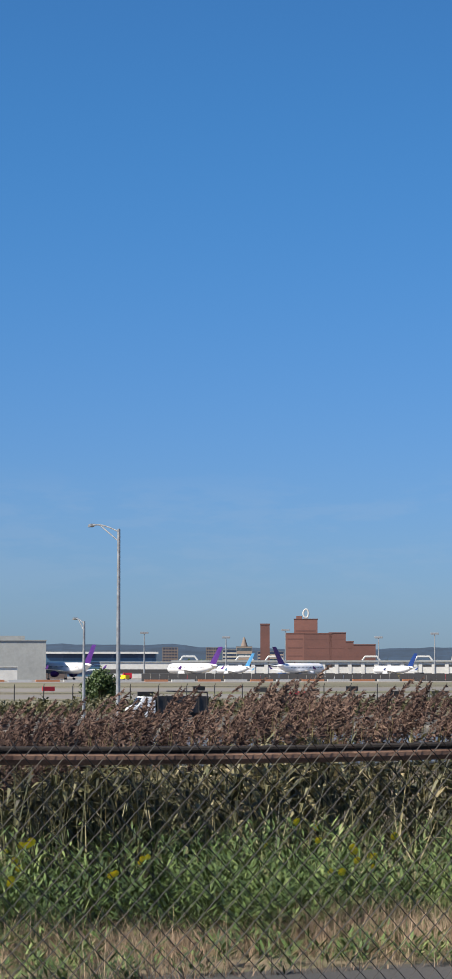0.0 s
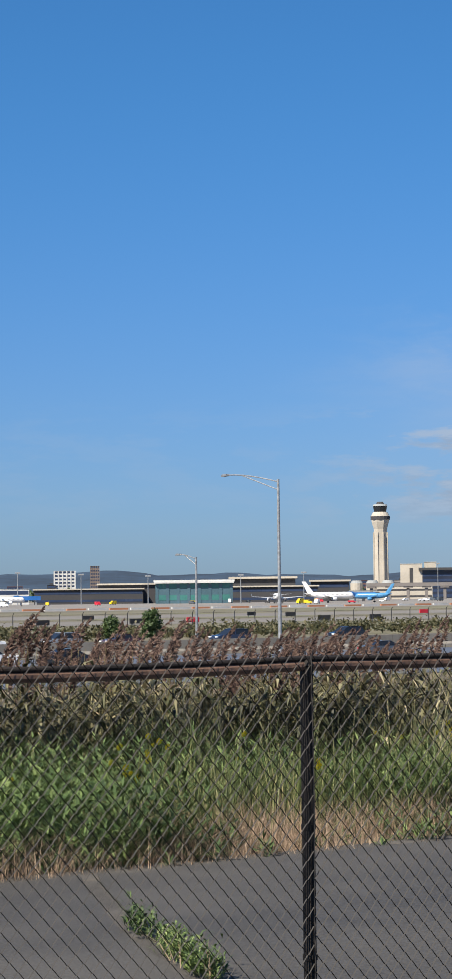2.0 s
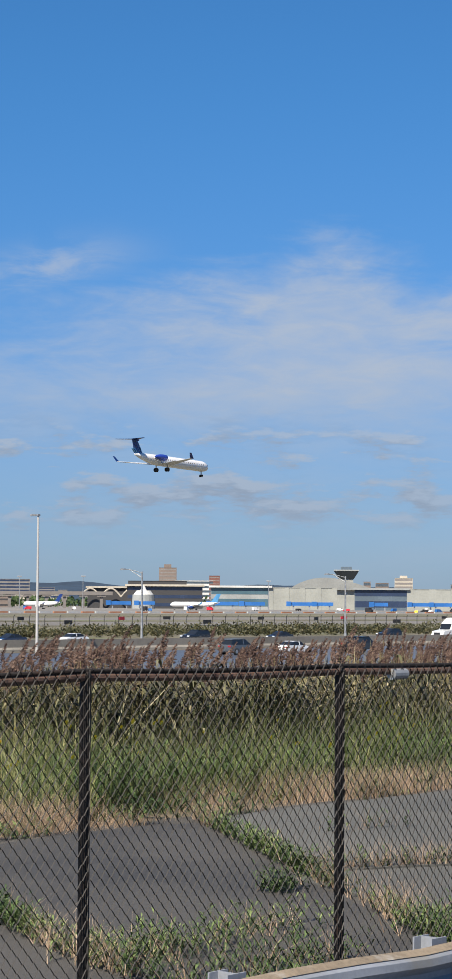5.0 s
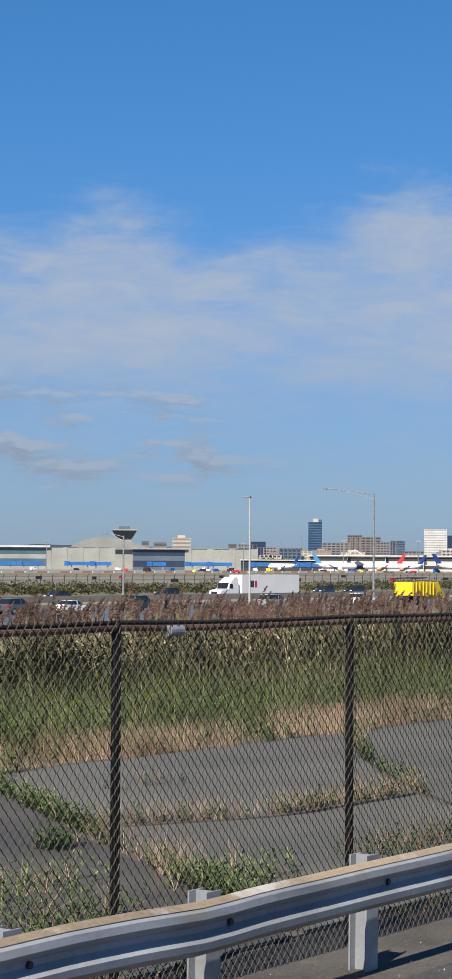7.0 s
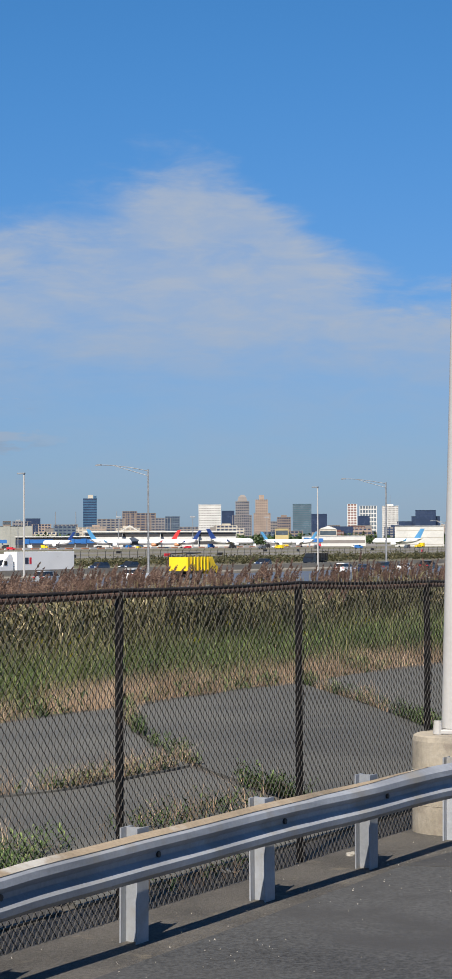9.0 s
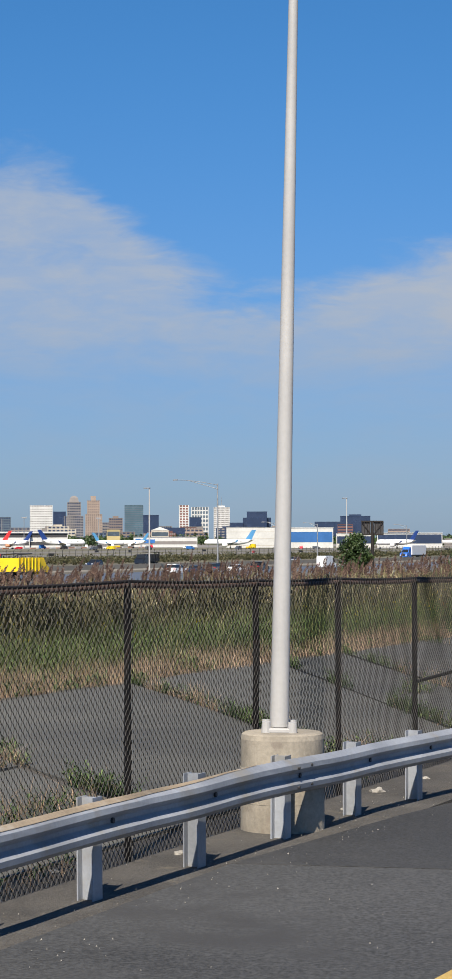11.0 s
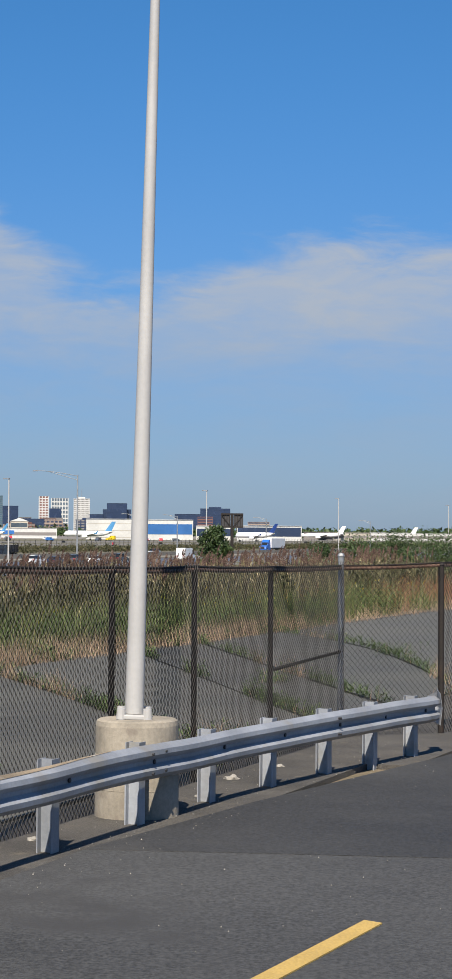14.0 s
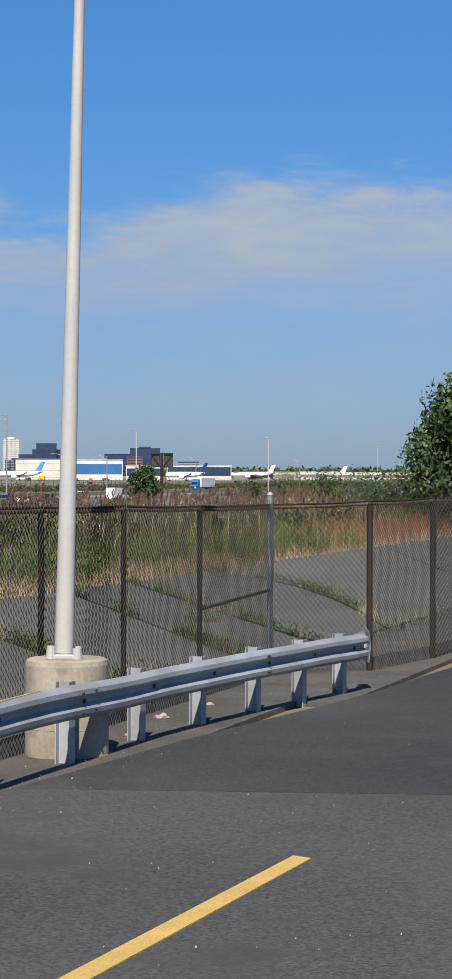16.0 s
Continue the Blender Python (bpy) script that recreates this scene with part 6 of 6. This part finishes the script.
# yellow daisies
rg = np.random.RandomState(44)
v, f = [], []
for (u, n, z) in scatter(0, 95, 19.6, 23.0, 150, 45, patch=0.2):
    h = rg.uniform(0.7, 1.15)
    for p in range(rg.randint(1, 4)):
        cx, cy, cz = u + rg.normal() * 0.12, n + rg.normal() * 0.1 - 0.25, z + h + rg.normal() * 0.08
        s = rg.uniform(0.026, 0.046)
        for k in range(6):
            a0, a1 = k * math.tau / 6, (k + 0.8) * math.tau / 6
            b = len(v)
            v += [(cx, cy, cz), (cx + math.cos(a0) * s, cy - 0.4 * s * math.sin(a0) - 0.01, cz + math.sin(a0) * s), (cx + math.cos(a1) * s, cy - 0.4 * s * math.sin(a1) - 0.01, cz + math.sin(a1) * s)]
            f.append((b, b + 1, b + 2))
stuff("yellow_flowers", v, f, M["petal"], "scattered small yellow daisy flowers among the weeds", "flowers")


# ---- cracked asphalt slabs with weeds in the joints ----
# each joint: its place along the fence on the middle line, its slant and its bow
JOINTS = ((-42.0, 0.30, 0.0), (-9.5, 0.30, 0.0), (0.6, 0.30, 0.01), (8.42, 0.333, 0.019), (12.62, 0.562, 0.051), (16.82, 0.768, 0.001), (23.13, 1.16, 0.049), (30.13, 1.39, -0.016), (35.74, 1.70, 0.0), (39.56, 1.78, 0.0), (46.66, 2.05, -0.093), (60.0, 3.0, 0.0), (79.0, 4.2, 0.0), (120.0, 6.0, 0.0))
NEAR_EDGE, FAR_EDGE = 8.45, 18.15


def joint_at(j, n):
    at, slant, bow = JOINTS[j]
    return at + slant * (n - 13.0) + bow * (n - 13.0) ** 2


def crack_at(u):
    """The cross crack that splits one slab: drops, then runs level."""
    return 12.45 + 0.95 * max(0.0, min(1.0, (19.6 - u) / 2.0)) + 0.10 * noise.noise((u * 1.3, 2.0, 0))


slabs = thing("asphalt_apron", along(0, 0), "old cracked asphalt slabs behind the fence with weeds in the joints", "pavement", kind="structure")
rng = random.Random(4)


def left_edge(j, n):
    return joint_at(j, n) + 0.14 + 0.12 * max(0.0, noise.noise((j * 2.0, n * 0.5, 6))) + 0.07 * noise.noise((j, n * 1.7, 0))


def right_edge(j, n):
    return joint_at(j, n) - 0.06 + 0.05 * noise.noise((j, n * 1.7, 0)) + 0.02 * noise.noise((j, n * 6.0, 0))


def slab_outline(j, low, high, far):
    """Walk round one slab: up its left edge, along the far rim, down the right edge, back along the near rim."""
    m = 16
    a0, b0, a1, b1 = low(left_edge(j, 10)), low(right_edge(j + 1, 10)), high(left_edge(j, 17)), high(right_edge(j + 1, 17))
    pts = [(left_edge(j, a0 + (a1 - a0) * q / m), a0 + (a1 - a0) * q / m) for q in range(m + 1)]
    u0, u1 = left_edge(j, a1), right_edge(j + 1, b1)
    for q in range(1, m):
        u = u0 + (u1 - u0) * q / m
        edge = min(u - u0, u1 - u)
        n = high(u) + ((0.10 * noise.noise((u * 0.6, 5, j)) + 0.05 * noise.noise((u * 3.0, 1, j))) if far else 0.0)
        pts.append((u, n - (0.35 * math.exp(-edge / 0.5) if far else 0.0)))
    pts += [(right_edge(j + 1, b1 + (b0 - b1) * q / m), b1 + (b0 - b1) * q / m) for q in range(m + 1)]
    v0, v1 = right_edge(j + 1, b0), left_edge(j, a0)
    pts += [(v0 + (v1 - v0) * q / m, low(v0 + (v1 - v0) * q / m)) for q in range(1, m)]
    return pts


for j in range(len(JOINTS) - 1):
    near, far = (lambda u: NEAR_EDGE), (lambda u: FAR_EDGE - 0.3)
    cuts = [(near, far, True)] if j != 5 else [(near, lambda u: crack_at(u) - 0.05, False), (lambda u: crack_at(u) + 0.03, far, True)]
    for low, high, rim in cuts:
        quad_sheet("slab", slab_outline(j, low, high, rim), 3.0 + rng.uniform(-0.008, 0.014), 0.10, M["slab"] if j < 5 else M["slab_grey"], "", "", parent=slabs)


def joint_weeds():
    gv, gf, dv, df = [], [], [], []
    pts, dry = [], []
    rg = np.random.RandomState(77)
    for j in range(3, 11):
        for k in range(300 if j == 3 else 1100 if j < 9 else 420):
            n = rg.uniform(8.6, 18.0) if j > 3 else rg.uniform(12.3, 14.9)
            dens = noise.noise((j * 3.3, n * 0.55, 2.0)) + 0.25 * noise.noise((j * 3.3, n * 2.2, 5.0))
            if dens < -0.34 + 0.35 * rg.rand():
                continue
            s = abs(rg.normal()) * (0.06 + 0.22 * max(0, dens))
            p = (joint_at(j, n) + 0.05 + s * rg.choice((-0.35, 1.0)), n + rg.normal() * 0.05, 2.99)
            (pts if rg.rand() < 0.35 + 0.6 * (noise.noise((j * 1.7, n * 0.4, 9.0)) > -0.1) else dry).append(p)
    for k in range(620):
        u = rg.uniform(17.4, 22.4)
        if noise.noise((u * 0.9, 9, 1)) > -0.25:
            (dry if rg.rand() < 0.75 else pts).append((u, crack_at(u) + 0.05 + abs(rg.normal()) * 0.13, 2.99))
    # clumps on the slabs: (along, across, spread, count, share of green)
    for u, n, spread, count, green in ((16.1, 12.9, 0.16, 70, 0.95), (14.0, 11.4, 0.35, 90, 0.6), (12.6, 10.1, 0.5, 160, 0.7), (12.5, 11.3, 0.45, 190, 0.85), (11.0, 9.4, 0.6, 160, 0.8), (17.9, 10.1, 0.45, 110, 0.5), (19.0, 10.1, 0.35, 80, 0.45), (15.3, 10.3, 0.4, 140, 0.8), (21.0, 15.6, 0.3, 26, 0.3), (36.0, 12.0, 0.3, 60, 0.95), (25.5, 9.2, 0.5, 60, 0.6), (45.5, 12.2, 0.5, 50, 0.8)):
        for k in range(count):
            p = (u + rg.normal() * spread, n + rg.normal() * spread * 0.5, 2.99)
            (pts if rg.rand() < green else dry).append(p)
    for k in range(1500):
        u = rg.uniform(1, 60)
        if noise.noise((u * 0.5, 3, 8)) > 0.05:
            (dry if rg.rand() < 0.45 else pts).append((u, 8.1 + abs(rg.normal()) * 0.2, 2.98))
    return pts, dry


jp, jd = joint_weeds()
rg = np.random.RandomState(78)
v, f = [], []
for (u, n, z) in jp:
    h = rg.uniform(0.05, 0.26)
    for k in range(9):
        ang = rg.uniform(0, math.tau)
        ln, w = rg.uniform(0.04, 0.11), rg.uniform(0.004, 0.011)
        dx, dy = math.cos(ang), math.sin(ang)
        pz = z + h * rg.rand()
        b = len(v)
        v += [(u, n, pz), (u + dx * ln * 0.5 - dy * w, n + dy * ln * 0.5 + dx * w, pz + ln * 0.5), (u + dx * ln, n + dy * ln, pz + ln * 0.6), (u + dx * ln * 0.5 + dy * w, n + dy * ln * 0.5 - dx * w, pz + ln * 0.5)]
        f.append((b, b + 1, b + 2, b + 3))
stuff("joint_weeds", v, f, M["weed_gap_shade"], "small green weeds growing from the cracks in the asphalt", "weeds")
v, f = blades([p for p in jd for _ in range(3)], 79, 0.08, 0.38, 0.006, 0.8)
stuff("joint_grass", v, f, M["dry_grass"], "dry straw grass in the cracks of the asphalt", "grass")


def leaf_cloud(centres, count, leaf, seed):
    """Many small leaves round the given clump centres (x, y, z, radius)."""
    rg = np.random.RandomState(seed)
    c = np.array(centres)[rg.randint(len(centres), size=count)]
    d = rg.normal(size=(count, 3))
    d /= np.linalg.norm(d, axis=1)[:, None]
    p = c[:, :3] + d * (c[:, 3] * rg.uniform(0.35, 1.05, count))[:, None]
    a = rg.normal(size=(count, 3))
    a /= np.linalg.norm(a, axis=1)[:, None]
    w = np.cross(a, d + 0.01)
    w /= np.linalg.norm(w, axis=1)[:, None]
    s = (leaf * rg.uniform(0.6, 1.3, count))[:, None]
    quads = np.stack((p - a * s, p + w * s * 0.5, p + a * s, p - w * s * 0.5), axis=1).reshape(-1, 3)
    return quads.tolist(), np.arange(count * 4).reshape(-1, 4).tolist()


def tree(name, m, height, spread, seed, label, leaf=0.09, count=9000, leaf_mat=None, trunk_share=0.2):
    ob = thing(name, m, label, "tree" if height > 3.5 else "shrub")
    rg = random.Random(seed)
    bm = bmesh.new()
    tube(bm, (0, 0, -0.2), (0, 0, height * 0.55), height * 0.03, height * 0.016, 8)
    clumps = []
    for k in range(54):
        f = trunk_share + (1 - trunk_share) * (k + rg.random()) / 54
        w = spread * (0.25 + 0.75 * math.sin(math.pi * min(1, (1.05 - f) * 0.85))) * rg.uniform(0.3, 1.0)
        a = rg.uniform(0, math.tau)
        tip = (math.cos(a) * w * 0.75, math.sin(a) * w * 0.75, height * f * 0.93)
        tube(bm, (0, 0, height * min(0.5, f * 0.6)), tip, height * 0.010, height * 0.003, 5)
        clumps.append((*tip, spread * rg.uniform(0.22, 0.40)))
    part("trunk", bm, M["bark"], ob)
    v, f = leaf_cloud(clumps, count, leaf, seed)
    part("crown", raw_mesh("crown", v, f, leaf_mat or M["tree_leaf"]), None, ob)
    return ob


tree("roadside_tree", bearing(-17.3, 105, 2.8), 7.7, 4.6, 5, "dense dark green roadside tree", 0.15, 34000)
tree("roadside_tree", bearing(-20.8, 112, 2.7), 7.0, 4.2, 6, "dense dark green roadside tree", 0.15, 14000)
tree("highway_tree", bearing(-8.0, 300, 0), 6.6, 3.1, 7, "open dark tree beside the highway", 0.22, 6000)
tree("highway_tree", bearing(47.6, 330, 0), 5.0, 3.6, 8, "rounded green bush beside the highway", 0.25, 5000)
tree("highway_tree", bearing(29.75, 270, 0), 4.0, 1.7, 9, "small dark green tree beside the highway", 0.2, 3500)
tree("highway_tree", bearing(30.8, 275, 0), 3.2, 1.5, 10, "small green bush beside the highway", 0.2, 2500)
for b, r, h, s, sd in ((-11.9, 128, 3.2, 2.3, 11), (-12.8, 122, 3.4, 2.6, 12), (-13.8, 118, 3.4, 2.6, 13), (-14.9, 115, 3.5, 2.6, 14), (-16.0, 112, 3.5, 2.6, 15), (-10.9, 135, 2.8, 1.8, 16)):
    tree("shrub", bearing(b, r, 2.2), h, s, sd, "dense green shrub at the edge of the reeds", 0.07, 6000, trunk_share=0.05)

# brown seeding grass patch beyond the old asphalt
rgp = np.random.RandomState(90)
pts = []
for k in range(11000):
    u, n = rgp.uniform(72, 128), rgp.uniform(19.5, 27)
    if noise.noise((u * 0.12, n * 0.3, 4)) > -0.05:
        pts.append((u, n, 2.75))
M["russet"] = foliage("russet_grass", [(0.16, 0.07, 0.04), (0.24, 0.12, 0.07), (0.30, 0.18, 0.11)], 0.9, 0.3)
v, f = blades(pts, 91, 0.6, 1.1, 0.016, 0.4)
stuff("russet_grass", v, f, M["russet"], "patch of russet seeding grass beyond the old asphalt", "grass")

# scrub along the airfield side of the highway
cs = []
rgs = np.random.RandomState(60)
for k in range(4200):
    u = -40 + 1000 * rgs.rand() ** 1.3
    n = rgs.uniform(236, 262)
    h = rgs.uniform(1.0, 2.5) * (1 + 0.4 * noise.noise((u * 0.03, 0, 0)))
    for q in range(2):
        cs.append((u + rgs.normal() * 0.8, n + rgs.normal(), h * rgs.uniform(0.3, 0.75), h * 0.42))
v, f = leaf_cloud(cs, 110000, 0.30, 61)
stuff("scrub", v, f, M["scrub_leaf"], "olive and brown scrub between highway and airfield fence", "scrub")

# tree belt in the far distance
ct_ = []
for k in range(2600):
    b = rgs.uniform(-24, 54)
    r = rgs.uniform(2600, 3800)
    a = radians(b)
    hh = rgs.uniform(8, 15)
    ct_.append((-math.sin(a) * r, math.cos(a) * r, hh * 0.55, hh * 0.6))
v, f = leaf_cloud(ct_, 52000, 3.2, 62)
tb = new("distant_trees", raw_mesh("distant_trees", v, f, M["tree_leaf"]))
tagged(tb, "distant belt of dark green trees behind the airport", "trees", kind="stuff")

# pale grit on the road and verge
rgg = np.random.RandomState(101)
v, f = [], []
for k in range(520):
    u, n = rgg.uniform(9, 34), rgg.uniform(2.5, 7.9)
    if rgg.rand() < 0.6:
        n = 6.4 + abs(rgg.normal()) * 0.7
    s = rgg.uniform(0.003, 0.007) * (1.8 if rgg.rand() < 0.06 else 1)
    b = len(v)
    a = rgg.uniform(0, math.tau)
    v += [(u + s * math.cos(a + q * 2.1), n + s * math.sin(a + q * 2.1), 2.988) for q in range(3)] + [(u, n, 2.992 + s)]
    f += [(b, b + 1, b + 3), (b + 1, b + 2, b + 3), (b + 2, b, b + 3)]
M["grit"] = surface("pale_grit", (0.26, 0.245, 0.22), 0.9, 0, 5, 0.3, 40, 0.2, 0)
stuff("grit", v, f, M["grit"], "scattered pale grit on the asphalt", "gravel")

# litter by the guardrail
for u, n, s in ((21.9, 7.7, 0.08), (20.3, 7.5, 0.04), (16.9, 7.75, 0.06), (15.6, 8.3, 0.05), (23.3, 7.6, 0.05)):
    st_ = thing("litter", along(u, n, 2.975), "crumpled pale scrap of litter on the verge", "litter", "litter")
    bm = bmesh.new()
    bmesh.ops.create_icosphere(bm, subdivisions=2, radius=s)
    for vt in bm.verts:
        vt.co *= 1 + 0.5 * noise.noise(vt.co * 20)
        vt.co.z = max(0, vt.co.z * 0.6)
    part("scrap", bm, M["grit"], st_)
